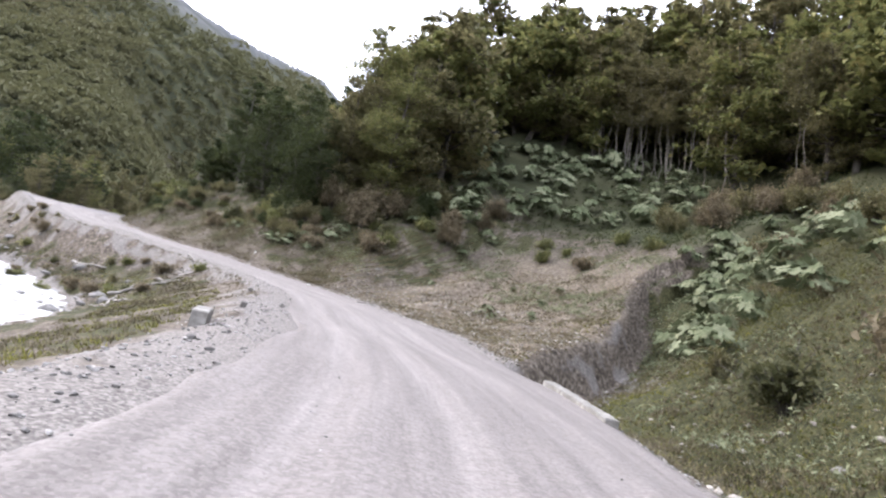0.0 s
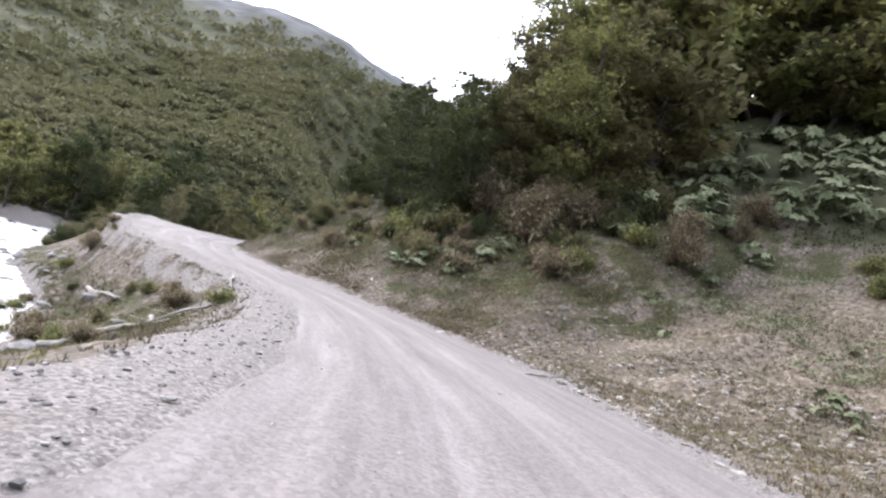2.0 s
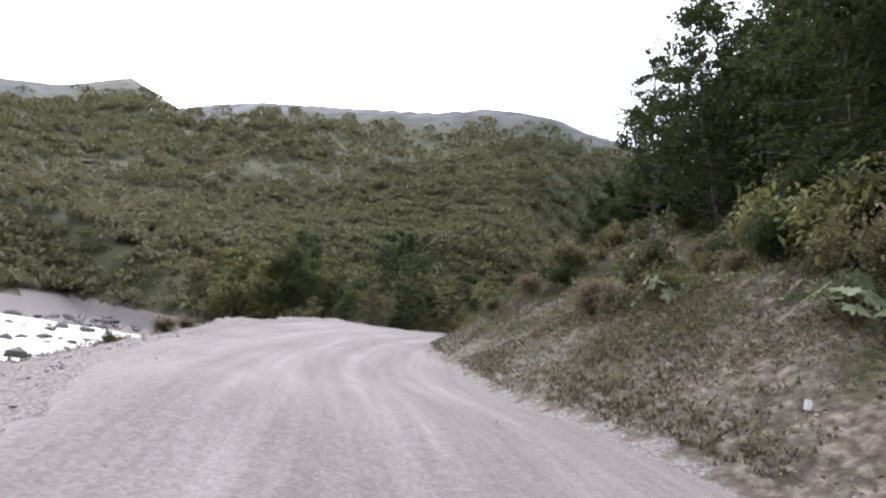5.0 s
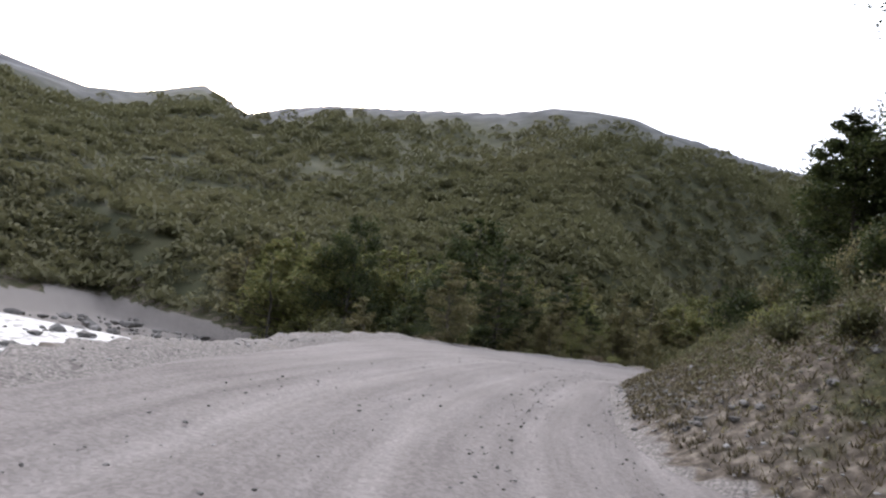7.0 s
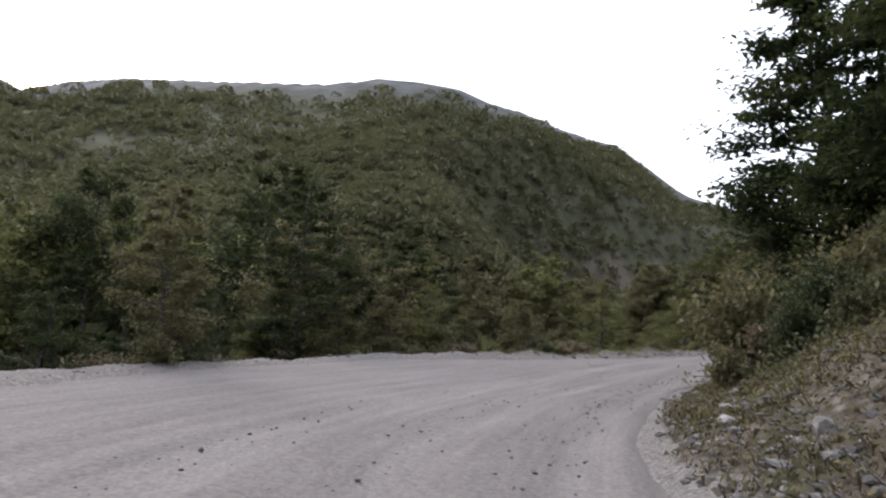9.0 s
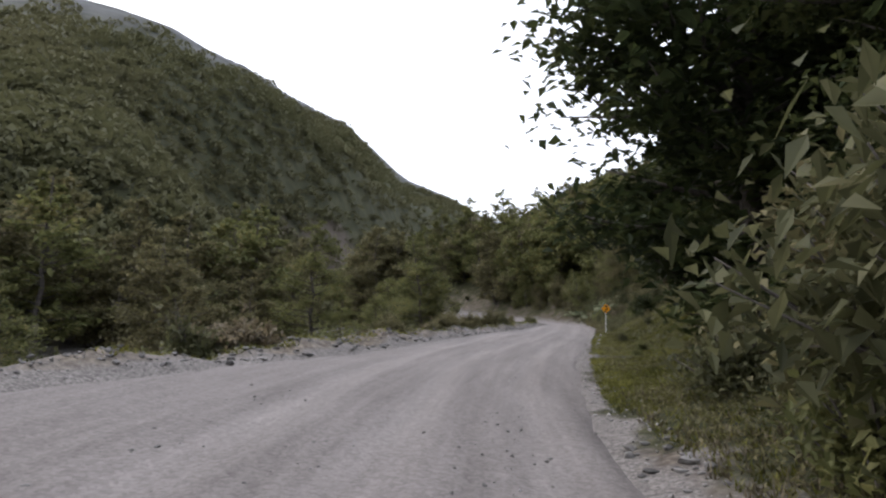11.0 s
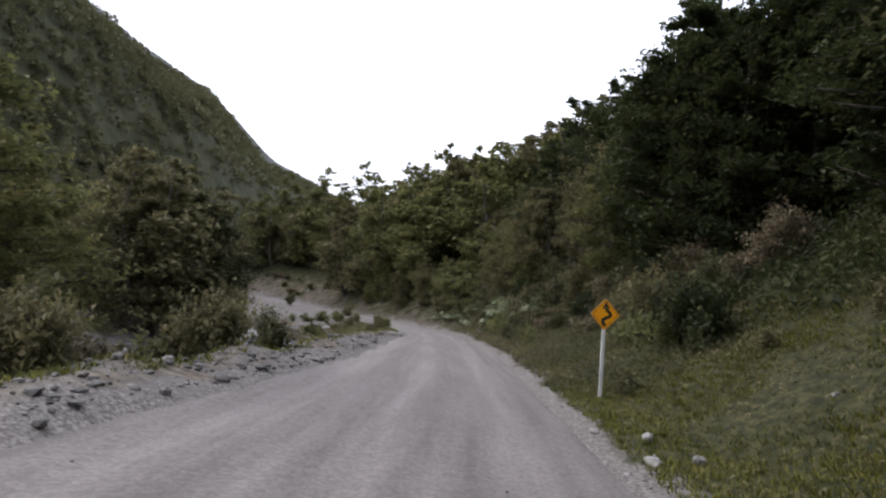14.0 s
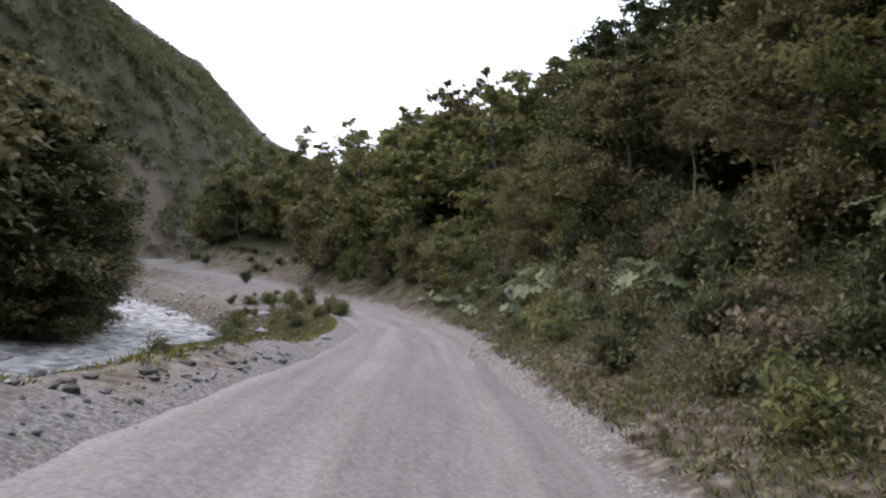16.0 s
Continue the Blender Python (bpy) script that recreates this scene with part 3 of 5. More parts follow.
def build_road():
    k = np.where((CS > -40) & (CS < 290))[0]
    s = CS[k]
    wide = np.linspace(-1, 1, 61)
    wob = fbm(s, s * 0 + 3.1, 3.0, 11) * 0.35, fbm(s, s * 0 + 9.7, 3.0, 12) * 0.3
    lo, hi = edge_l(s) - 0.25 + wob[0], edge_r(s) + 0.2 + wob[1]
    d = (lo + hi)[:, None] / 2 + (hi - lo)[:, None] / 2 * wide[None, :]
    px = CL[k, 0][:, None] + CN[k, 0][:, None] * d
    py = CL[k, 1][:, None] + CN[k, 1][:, None] * d
    crown = 0.03 * (1 - wide ** 2)[None, :]
    ruts = np.zeros_like(d)
    for c, w in ((-1.05, .3), (0.75, .3), (-2.9, .35), (2.6, .35)):
        shift = fbm(s, s * 0 + c * 7, 25, 13)[:, None] * 0.35
        ruts -= 0.035 * np.exp(-((d - c - shift) / w) ** 2)
        ruts += 0.02 * np.exp(-((d - c - shift - 0.55) / 0.2) ** 2)
    edge = np.clip((1 - np.abs(wide)) * 14, 0, 1)[None, :]
    z = CL[k, 2][:, None] - cross_fall(s)[:, None] * d + crown + (ruts + fbm(px, py, 0.9, 14, 3) * 0.02) * edge - 0.16 * (1 - edge)
    v = np.stack([px.ravel(), py.ravel(), z.ravel()], 1)
    me = from_arrays("road", v, grid_faces(len(k), len(wide))[:, ::-1], [M_ROAD], True)
    packed = np.zeros_like(d)
    for c, w in ((-1.05, .34), (0.75, .34), (-2.9, .4), (2.6, .4)):
        packed += np.exp(-((d - c - fbm(s, s * 0 + c * 7, 25, 13)[:, None] * 0.35) / w) ** 2)
    for name, v in (("along", np.repeat(s[:, None], len(wide), 1)), ("across", d), ("packed", packed)):
        a = me.attributes.new(name, "FLOAT", "POINT")
        a.data.foreach_set("value", v.ravel().astype(np.float32))
    tagged(new("road", me), "pale grey gravel road with smooth wheel tracks", "road", kind="structure")


build_road()


# ---- river ---------------------------------------------------------------
def water_material():
    m = bpy.data.materials.new("white_water")
    m.use_nodes = True
    n, l = m.node_tree.nodes, m.node_tree.links
    bs = n["Principled BSDF"]
    co = n.new("ShaderNodeTexCoord")
    a = n.new("ShaderNodeTexNoise")
    a.inputs["Scale"].default_value, a.inputs["Detail"].default_value, a.inputs["Distortion"].default_value = 1.1, 12, 0.6
    l.new(co.outputs["Object"], a.inputs["Vector"])
    r = n.new("ShaderNodeValToRGB")
    e = r.color_ramp.elements
    e[0].position, e[0].color = 0.38, (0.125, 0.12, 0.118, 1)
    e[1].position, e[1].color = 0.62, (0.46, 0.455, 0.45, 1)
    wild = n.new("ShaderNodeAttribute")
    wild.attribute_name = "foam"
    lift = n.new("ShaderNodeMath")
    lift.operation = "MULTIPLY_ADD"
    l.new(wild.outputs["Fac"], lift.inputs[0])
    lift.inputs[1].default_value = 0.07
    l.new(a.outputs[0], lift.inputs[2])
    l.new(lift.outputs[0], r.inputs[0])
    l.new(r.outputs[0], bs.inputs["Base Color"])
    bs.inputs["Roughness"].default_value, bs.inputs["Specular IOR Level"].default_value = 0.6, 0.3
    b = n.new("ShaderNodeTexNoise")
    b.inputs["Scale"].default_value, b.inputs["Detail"].default_value = 2.5, 8
    l.new(co.outputs["Object"], b.inputs["Vector"])
    bp = n.new("ShaderNodeBump")
    bp.inputs["Strength"].default_value, bp.inputs["Distance"].default_value = 0.8, 0.2
    l.new(b.outputs[0], bp.inputs["Height"])
    l.new(bp.outputs[0], bs.inputs["Normal"])
    return m


def build_river():
    k = np.where((BK[:, 1] > -70) & (BK[:, 1] < 330))[0]
    t = np.linspace(-0.07, 1.07, 50)
    # closer stations along the bank
    q = np.linspace(0, len(k) - 1, len(k) * 3)
    bx, by = np.interp(q, np.arange(len(k)), BK[k, 0]), np.interp(q, np.arange(len(k)), BK[k, 1])
    nx, ny = np.interp(q, np.arange(len(k)), BN[k, 0]), np.interp(q, np.arange(len(k)), BN[k, 1])
    wide = river_width(by)[:, None] * t[None, :]
    px, py = bx[:, None] - nx[:, None] * wide, by[:, None] - ny[:, None] * wide
    z = water_level(py) + torrent(wide) + fbm(px, py, 3.0, 21) * 0.22 + fbm(px, py, 0.9, 22, 3) * 0.08
    me = from_arrays("river", np.stack([px.ravel(), py.ravel(), z.ravel()], 1), grid_faces(len(q), len(t)), [water_material()], True)
    foam = me.attributes.new("foam", "FLOAT", "POINT")
    foam.data.foreach_set("value", np.interp(py.ravel(), [70, 120], [0.75, -0.25]).astype(np.float32))
    tagged(new("river", me), "shallow rushing river white with foam", "river", kind="structure")


build_river()


def ground_at(x, y):
    return float(height(np.array([x]), np.array([y]))[0])


def on_road(s, d):
    """A point d metres right of the driven line at station s."""
    x, y = float(np.interp(s, CS, CL[:, 0])), float(np.interp(s, CS, CL[:, 1]))
    nx, ny = float(np.interp(s, CS, CN[:, 0])), float(np.interp(s, CS, CN[:, 1]))
    return x + nx * d, y + ny * d


def beside(s, e):
    """A point e metres outside the right edge (e > 0) or left edge (e < 0)."""
    return on_road(s, float(edge_r(s)) + e if e > 0 else float(edge_l(s)) + e)


# ---- trees ---------------------------------------------------------------
RNG = np.random.default_rng(5)


def tube_arrays(path, radii, sides=7):
    """Vertices and faces of a tube along a path."""
    p = np.asarray(path, float)
    t = np.gradient(p, axis=0)
    t /= np.linalg.norm(t, axis=1)[:, None] + 1e-9
    ref = np.where(np.abs(t[:, 2:3]) > 0.9, [[1.0, 0, 0]], [[0, 0, 1.0]])
    u = np.cross(t, ref)
    u /= np.linalg.norm(u, axis=1)[:, None]
    w = np.cross(t, u)
    a = np.linspace(0, 2 * np.pi, sides, endpoint=False)
    ring = p[:, None] + (u[:, None] * np.cos(a)[None, :, None] + w[:, None] * np.sin(a)[None, :, None]) * np.asarray(radii)[:, None, None]
    v = ring.reshape(-1, 3)
    f = []
    for i in range(len(p) - 1):
        for k in range(sides):
            b = i * sides
            f.append((b + k, b + (k + 1) % sides, b + sides + (k + 1) % sides, b + sides + k))
    f.append(tuple(range((len(p) - 1) * sides, len(p) * sides)))
    return v, f


def merge(pieces):
    vs, fs, n = [], [], 0
    for v, f in pieces:
        vs.append(v)
        fs += [tuple(i + n for i in q) for q in f]
        n += len(v)
    return np.concatenate(vs), fs


def leaf_quads(centres, size, rng, flat=0.5):
    """A small folded two-triangle leaf spray at every centre. flat: how level they lie."""
    n = len(centres)
    a = rng.uniform(0, 2 * np.pi, n)
    tilt = rng.normal(0, 1 - flat, (n, 2))
    u = np.stack([np.cos(a), np.sin(a), tilt[:, 0]], 1)
    w = np.stack([-np.sin(a), np.cos(a), tilt[:, 1]], 1)
    s = (size * rng.uniform(0.6, 1.35, n))[:, None]
    u, w = u * s, w * s * 0.6
    drop = np.zeros((n, 3))
    drop[:, 2] = -0.25 * s[:, 0]
    v = np.stack([centres - u * 0.6 + drop, centres + w * 0.6, centres + u * 0.7 + drop, centres - w * 0.6], 1).reshape(-1, 3)
    i = np.arange(n)[:, None] * 4
    return v, i + np.array([[0, 3, 2, 1]])


def tree_meshes(seed, tall, wide, low, leaves, size, mat, layered=0.6, lean=0.0, slim=1.0, limbs=1.0):
    """Meshes of a trunk with limbs and of its crown. low: share of the height without leaves."""
    rng = np.random.default_rng(seed)
    h = np.linspace(0, 1, 9)
    sway = np.stack([np.cumsum(rng.normal(0, .015, 9)) * tall, np.cumsum(rng.normal(0, .015, 9)) * tall, h * tall], 1)
    sway[0, :2] = 0
    sway[:, 0] += lean * tall * h
    r0 = (tall * 0.014 + 0.05) * slim
    pieces = [tube_arrays(sway, r0 * (1.02 - h * 0.9), 7)]
    tips = []
    n = int((18 + tall * 1.6) * limbs)
    for k in range(n):
        f = low * 0.8 + (1 - low * 0.8) * (k + rng.uniform(0, 1)) / n
        base = np.array([np.interp(f, h, sway[:, c]) for c in range(3)])
        reach = wide * (0.35 + 0.75 * math.sin(math.pi * min(1, (f - low * 0.8) / (1 - low * 0.8) * 0.8 + 0.22))) * rng.uniform(0.55, 1.15)
        a = rng.uniform(0, 2 * np.pi)
        up = rng.uniform(0.1, 0.55) * (1 - layered * 0.6)
        m = base + np.array([math.cos(a), math.sin(a), up]) * reach * 0.5
        e = base + np.array([math.cos(a + .2), math.sin(a + .2), up * 1.3 + rng.uniform(-.1, .1)]) * reach
        pieces.append(tube_arrays([base, m, e], [r0 * (0.42 - 0.3 * f), r0 * (0.26 - 0.18 * f), 0.012], 4))
        tips.append((base, m, e, reach))
        for _ in range(2):
            b = a + rng.uniform(-1, 1)
            e2 = m + np.array([math.cos(b), math.sin(b), rng.uniform(0, .4)]) * reach * 0.45
            pieces.append(tube_arrays([m, (m + e2) / 2 + rng.normal(0, .04, 3), e2], [r0 * .14, r0 * .09, 0.01], 3))
            tips.append((m, (m + e2) / 2, e2, reach * 0.6))
    v, f = merge(pieces)
    trunk = from_arrays("trunk", v, f, [M_BARK], True)
    w = np.array([t[3] for t in tips])
    pick = rng.choice(len(tips), int(leaves), p=w / w.sum())
    at = rng.uniform(0.22, 1.03, len(pick))
    a, b, c = (np.array([tips[i][k] for i in pick]) for k in range(3))
    u = at[:, None]
    pos = np.where(u < .5, a + (b - a) * u * 2, b + (c - b) * (u * 2 - 1))
    sc = np.array([tips[i][3] for i in pick])[:, None]
    pos = pos + np.clip(rng.normal(0, 1, pos.shape), -1.35, 1.35) * sc * np.array([[0.2, 0.2, 0.2 * (1 - layered * 0.75)]])
    v, f = leaf_quads(pos, size, rng, 0.35 + layered * 0.4)
    crown = from_arrays("crown", v, f, [mat])
    return trunk, crown


def make_tree(kind, meshes, label, group="", category="tree"):
    t = new(kind)
    tagged(t, label, category, group)
    for name, me in (("trunk", meshes[0]), ("crown", meshes[1])):
        o = new(name, me)
        o.parent = t
    return t


def shrub_meshes(seed, tall, wide, leaves, size, mat, count=14):
    rng = np.random.default_rng(seed)
    pieces, tips = [], []
    for k in range(count):
        a, o = rng.uniform(0, 2 * np.pi), rng.uniform(0.15, 1)
        e = np.array([math.cos(a) * wide * o, math.sin(a) * wide * o, tall * rng.uniform(0.5, 1.0) * (1.1 - 0.5 * o)])
        m = e * [0.35, 0.35, 0.55] + rng.normal(0, .05, 3)
        pieces.append(tube_arrays([np.zeros(3), m, e], [0.03, 0.02, 0.006], 4))
        tips.append((m, e))
        for _ in range(2):
            e2 = m + (e - m) * 0.6 + rng.normal(0, .25, 3) * wide
            e2[2] = max(e2[2], 0.1)
            pieces.append(tube_arrays([m, e2], [0.014, 0.005], 3))
            tips.append((m, e2))
    v, f = merge(pieces)
    stems = from_arrays("stem", v, f, [M_BARK], True)
    i = rng.integers(0, len(tips), leaves)
    u = rng.uniform(0.1, 1.1, leaves)[:, None]
    a, b = np.array([tips[k][0] for k in i]), np.array([tips[k][1] for k in i])
    pos = a + (b - a) * u + rng.normal(0, .13, (leaves, 3)) * wide
    pos[:, 2] = np.maximum(pos[:, 2], 0.03)
    v, f = leaf_quads(pos, size, rng, 0.3)
    return stems, from_arrays("foliage", v, f, [mat])


def make_shrub(meshes, label, group="", name="shrub"):
    t = new(name)
    tagged(t, label, "shrub", group)
    for n, me in (("stem", meshes[0]), ("foliage", meshes[1])):
        o = new(n, me)
        o.parent = t
    return t


BEECH = [make_tree("beech_tree", tree_meshes(10 + k, 11 + k % 3 * 1.5, 3.5, 0.05, 9000, 0.2, M_LEAF, 0.65, limbs=1.3), "leafy green southern beech with layered branches on the slope", "forest on the slope") for k in range(4)]
OLIVE = [make_tree("beech_tree", tree_meshes(20 + k, 9 + k * 1.2, 3.1, 0.02, 9000, 0.2, M_LEAF_OLIVE, 0.55, limbs=1.3), "olive-green southern beech with dense low branches", "forest on the slope") for k in range(3)]
DARK = [make_tree("evergreen_tree", tree_meshes(30 + k, 13 + k * 1.5, 3.1, 0.08, 9500, 0.21, M_LEAF_DARK, 0.75, limbs=1.3), "tall dark evergreen with drooping layered branches", "forest on the slope") for k in range(3)]
NEAR = [make_tree("evergreen_tree", tree_meshes(35 + k, 13.5 + k, 3.1, 0.03, 22000, 0.2, M_LEAF_DARK, 0.55, limbs=2.0), "tall dark evergreen with drooping layered branches", "forest on the slope") for k in range(2)]
SPUR = [make_tree("beech_tree", tree_meshes(45 + k, 15 + k, 4.2, 0.03, 12000, 0.22, m, 0.6, limbs=1.4), "tall olive-green beech on the spur above the road", "forest on the slope") for k, m in enumerate((M_LEAF_OLIVE, M_LEAF, M_LEAF_OLIVE))]
OPEN = [make_tree("beech_tree", tree_meshes(48 + k, 11 + k, 2.9, 0.06, 6500, 0.17, M_LEAF_DARK, 0.5, slim=0.6, limbs=1.7), "open-crowned beech with sky showing between its branches", "forest on the slope") for k in range(2)]
THIN = [make_tree("slender_tree", tree_meshes(40 + k, 13 + k, 1.8, 0.55, 1900, 0.2, M_LEAF_OLIVE, 0.6, slim=0.26), "slender tree with a bare pale trunk and thin crown", "bare stems on the slope") for k in range(2)]
FAR = [make_tree("distant_beech", tree_meshes(60 + k, 10 + k * 1.3, 3.3, 0.06, 2600, 0.38, m, 0.55), "rounded leafy beech in the distant wood", "forest on the slope") for k, m in enumerate((M_LEAF, M_LEAF_OLIVE, M_LEAF))]
DOME = [make_tree("beech_tree", tree_meshes(90, 20, 6.4, 0.02, 15000, 0.3, M_LEAF_DARK, 0.35, limbs=1.3), "broad dark beech with a rounded crown", "forest on the slope")]
for _t in THIN:
    for _c in _t.children:
        if _c.name.startswith("trunk"):
            _c.data.materials[0] = M_STEM
SHRUB = [make_shrub(shrub_meshes(50 + k, 1.0, 0.8, 1300, 0.08, m), "%s leafy shrub on the roadside bank" % w, "roadside shrubs")
         for k, (m, w) in enumerate(((M_LEAF, "green"), (M_LEAF_OLIVE, "olive-brown"), (M_GREY_LEAF, "grey-green"), (M_BROWN, "dry brown")))]
TALL = [make_shrub(shrub_meshes(55 + k, 2.7, 1.4, 3800, 0.11, m, 22), "tall bushy %s shrub with small leaves" % w, "roadside shrubs", "tall_shrub")
        for k, (m, w) in enumerate(((M_LEAF_OLIVE, "olive"), (M_GREY_LEAF, "grey-green"), (M_BROWN, "twiggy brown"), (M_LEAF_DARK, "dark green")))]
PROTOS = [*DOME, *NEAR, *OPEN, *SPUR, *BEECH, *OLIVE, *DARK, *THIN, *FAR, *SHRUB, *TALL]
PLACED = []


def plant(proto, x, y, size=1.0, sink=0.25, lean=0.0, lean_az=0.0, label="", group=""):
    """A copy of a plant standing on the ground, turned at random; lean in degrees about the direction lean_az."""
    z = ground_at(x, y) - sink
    m = Matrix.Translation((x, y, z)) @ Matrix.Rotation(radians(lean), 4, Vector((math.cos(radians(lean_az)), math.sin(radians(lean_az)), 0))) \
        @ Matrix.Rotation(RNG.uniform(0, 6.28), 4, "Z") @ Matrix.Diagonal((size * RNG.uniform(.9, 1.1), size * RNG.uniform(.9, 1.1), size, 1))
    ob = copy_thing(proto, m)
    ob.matrix_basis = m
    tagged(ob, label, group=group)
    PLACED.append((x, y))
    return ob


def pick(group):
    return group[int(RNG.integers(len(group)))]


def forest(s0, s1, e0, e1, count, kinds, size=(0.8, 1.2), gap=1.8, sink=0.25):
    """Plants scattered beside the road between two stations and two distances outside its right edge."""
    made = tries = 0
    while made < count and tries < count * 25:
        tries += 1
        e = RNG.uniform(e0, e1)
        x, y = beside(RNG.uniform(s0, s1), e)
        if any((x - a) ** 2 + (y - b) ** 2 < gap * gap for a, b in PLACED):
            continue
        if e > 0:
            s_, d_, _ = road_coords(np.array([x]), np.array([y]))
            if d_[0] - edge_r(s_[0]) < e0 * 0.8:
                continue
        plant(pick(kinds), x, y, RNG.uniform(*size), sink, lean=RNG.normal(-4, 2.5), lean_az=90)
        made += 1


def wood(x0, x1, y0, y1, count, kinds, tall, gap=2.4):
    """Trees scattered over a patch of the plan, tall metres high (from, to)."""
    made = tries = 0
    while made < count and tries < count * 25:
        tries += 1
        x, y = RNG.uniform(x0, x1), RNG.uniform(y0, y1)
        if any((x - a) ** 2 + (y - b) ** 2 < gap * gap for a, b in PLACED):
            continue
        kind = pick(kinds)
        plant(kind, x, y, RNG.uniform(*tall) / max(c.bound_box[6][2] for c in kind.children), 0.3, lean=RNG.normal(-3, 2.5), lean_az=90)
        made += 1


# the wood above the debris fan, round the spur and along the far road
forest(-14, 3, 8, 24, 12, [*DARK, *OLIVE], (0.8, 1.1))
forest(2, 19, 24, 40, 16, [*FAR, *OLIVE], (1.25, 1.7))
forest(20, 40, 38, 46, 18, [*FAR, *FAR, *OLIVE], (1.2, 1.6))
forest(10, 46, 47, 64, 28, FAR, (1.85, 2.4), 2.6)
wood(-24.4, -20.5, 66, 75, 5, OPEN, (9.5, 12))
wood(-18.0, -14.5, 57, 64, 4, OPEN, (9, 12))
wood(-15.0, -12, 58, 66, 4, SPUR, (10, 13))
wood(-13, -7, 59, 70, 10, SPUR, (15, 18.5))
wood(-10, -4, 67, 80, 9, [*FAR, *SPUR], (17, 21))
wood(-3, 16, 83, 95, 17, FAR, (17, 22))
wood(15, 34, 79, 92, 16, FAR, (17, 22))
wood(-24, -14, 68, 84, 9, FAR, (9, 11))
forest(41, 48, 40, 45, 38, THIN, (0.9, 1.3), 0.35)
forest(34, 40, 36, 40, 7, THIN, (1.0, 1.3), 0.6)
forest(76, 98, 19, 30, 6, DARK, (0.7, 1.0))
plant(NEAR[1], -41.9, 98.9, 1.28, label="tall dark evergreen standing alone at the bend")
plant(NEAR[0], -38.4, 99.6, 0.95)
plant(NEAR[0], -31.6, 149.0, 0.95)
plant(NEAR[1], -30.2, 146.0, 0.95)
plant(NEAR[0], -40.8, 93.5, 0.72)
plant(DOME[0], -81, 99, 1.0, 0.3, label="broad dark beech on the far bank of the river", group="trees on the far bank")
plant(DOME[0], -91, 90, 0.8, 0.3, label="broad dark beech on the far bank of the river", group="trees on the far bank")
forest(100, 109, 7, 11, 4, NEAR, (0.8, 1.0))
forest(98, 112, 11, 20, 8, DARK, (0.8, 1.1))
forest(119, 136, 9.5, 13, 6, NEAR, (0.9, 1.15))
forest(112, 132, 12.5, 22, 16, DARK, (0.9, 1.2))
forest(112, 142, 16, 28, 20, DARK, (0.85, 1.1), 2.4)
forest(130, 150, 7.5, 10, 9, [*DARK, *NEAR, OLIVE[0]], (0.7, 0.95))
forest(132, 150, 9.0, 24, 20, [*DARK, *DARK, *OLIVE], (0.8, 1.1))
forest(152, 172, 7.0, 11, 7, NEAR, (0.65, 0.85))
forest(148, 166, 10, 22, 14, [*DARK, *DARK, *BEECH], (0.75, 0.95))
forest(170, 180, 6.0, 8, 4, THIN, (0.35, 0.55), 1.0)
forest(164, 196, 6.0, 9, 16, [*OLIVE, *BEECH, *DARK, *DARK], (0.6, 0.85))
forest(166, 196, 8, 26, 36, [*DARK, *DARK, *OLIVE, *FAR], (0.78, 1.1))
forest(194, 212, 5, 40, 24, FAR, (0.75, 1.0))
forest(212, 250, 5, 40, 42, FAR, (1.3, 1.7))
forest(198, 240, 2.6, 7, 26, FAR, (0.35, 0.65), 1.4)
forest(236, 256, 4, 30, 20, FAR, (1.1, 1.6))
forest(256, 320, 9, 36, 40, FAR, (1.0, 1.6))
forest(252, 300, 1.5, 8, 16, SHRUB, (0.8, 1.8), 1.2, 0.1)
# between road and river
wood(-69, -62, 84, 100, 9, [OLIVE[1], *DARK], (8, 11.5))
forest(64, 74, -14, -8.5, 7, [*OLIVE, *BEECH], (0.25, 0.4), 1.4)
wood(-68, -61, 78, 85, 6, [*OLIVE, *DARK], (4, 6))
wood(-62, -56, 71, 78, 6, [*OLIVE, *DARK], (4, 5.5))
forest(118, 152, -12, -6, 10, [*BEECH, *OLIVE], (0.4, 0.65), 1.6)
forest(94, 116, -9, -4, 10, [*BEECH, *OLIVE], (0.3, 0.5), 1.4)

# shrubs on the banks
forest(46, 64, 4.5, 13, 30, SHRUB, (0.8, 1.9), 0.8, 0.1)
forest(50, 66, 3.6, 8, 16, [TALL[0], TALL[2], TALL[3]], (0.3, 0.6), 0.9, 0.1)
forest(52, 63, 4.2, 9, 22, [TALL[0], TALL[3], SHRUB[1], SHRUB[0]], (0.5, 0.85), 0.8, 0.1)
forest(52, 64, 7, 15, 14, TALL, (0.55, 1.0), 1.2, 0.1)
forest(76, 92, 5, 9.5, 9, [TALL[0], TALL[3]], (0.5, 0.9), 1.0, 0.1)
forest(44, 56, 13, 22, 14, TALL, (0.8, 1.3), 1.2, 0.1)
forest(22, 46, 16, 24, 8, SHRUB, (0.8, 1.6), 0.9, 0.1)
forest(-6, 18, 3.5, 16, 22, SHRUB, (0.8, 1.9), 0.8, 0.1)
forest(2, 18, 8, 20, 16, TALL, (0.7, 1.2), 1.2, 0.1)
wood(18, 31, 46, 56, 14, [TALL[2], TALL[0], TALL[2]], (2.2, 3.8), 1.3)
forest(20, 30, 18, 28, 8, [TALL[0], TALL[2]], (0.7, 1.1), 1.2, 0.1)
forest(64, 84, 4.5, 12, 16, SHRUB, (0.6, 1.3), 0.8, 0.1)
forest(74, 100, 2.0, 7, 26, [SHRUB[0], SHRUB[2], TALL[3]], (0.35, 0.9), 0.7, 0.1)
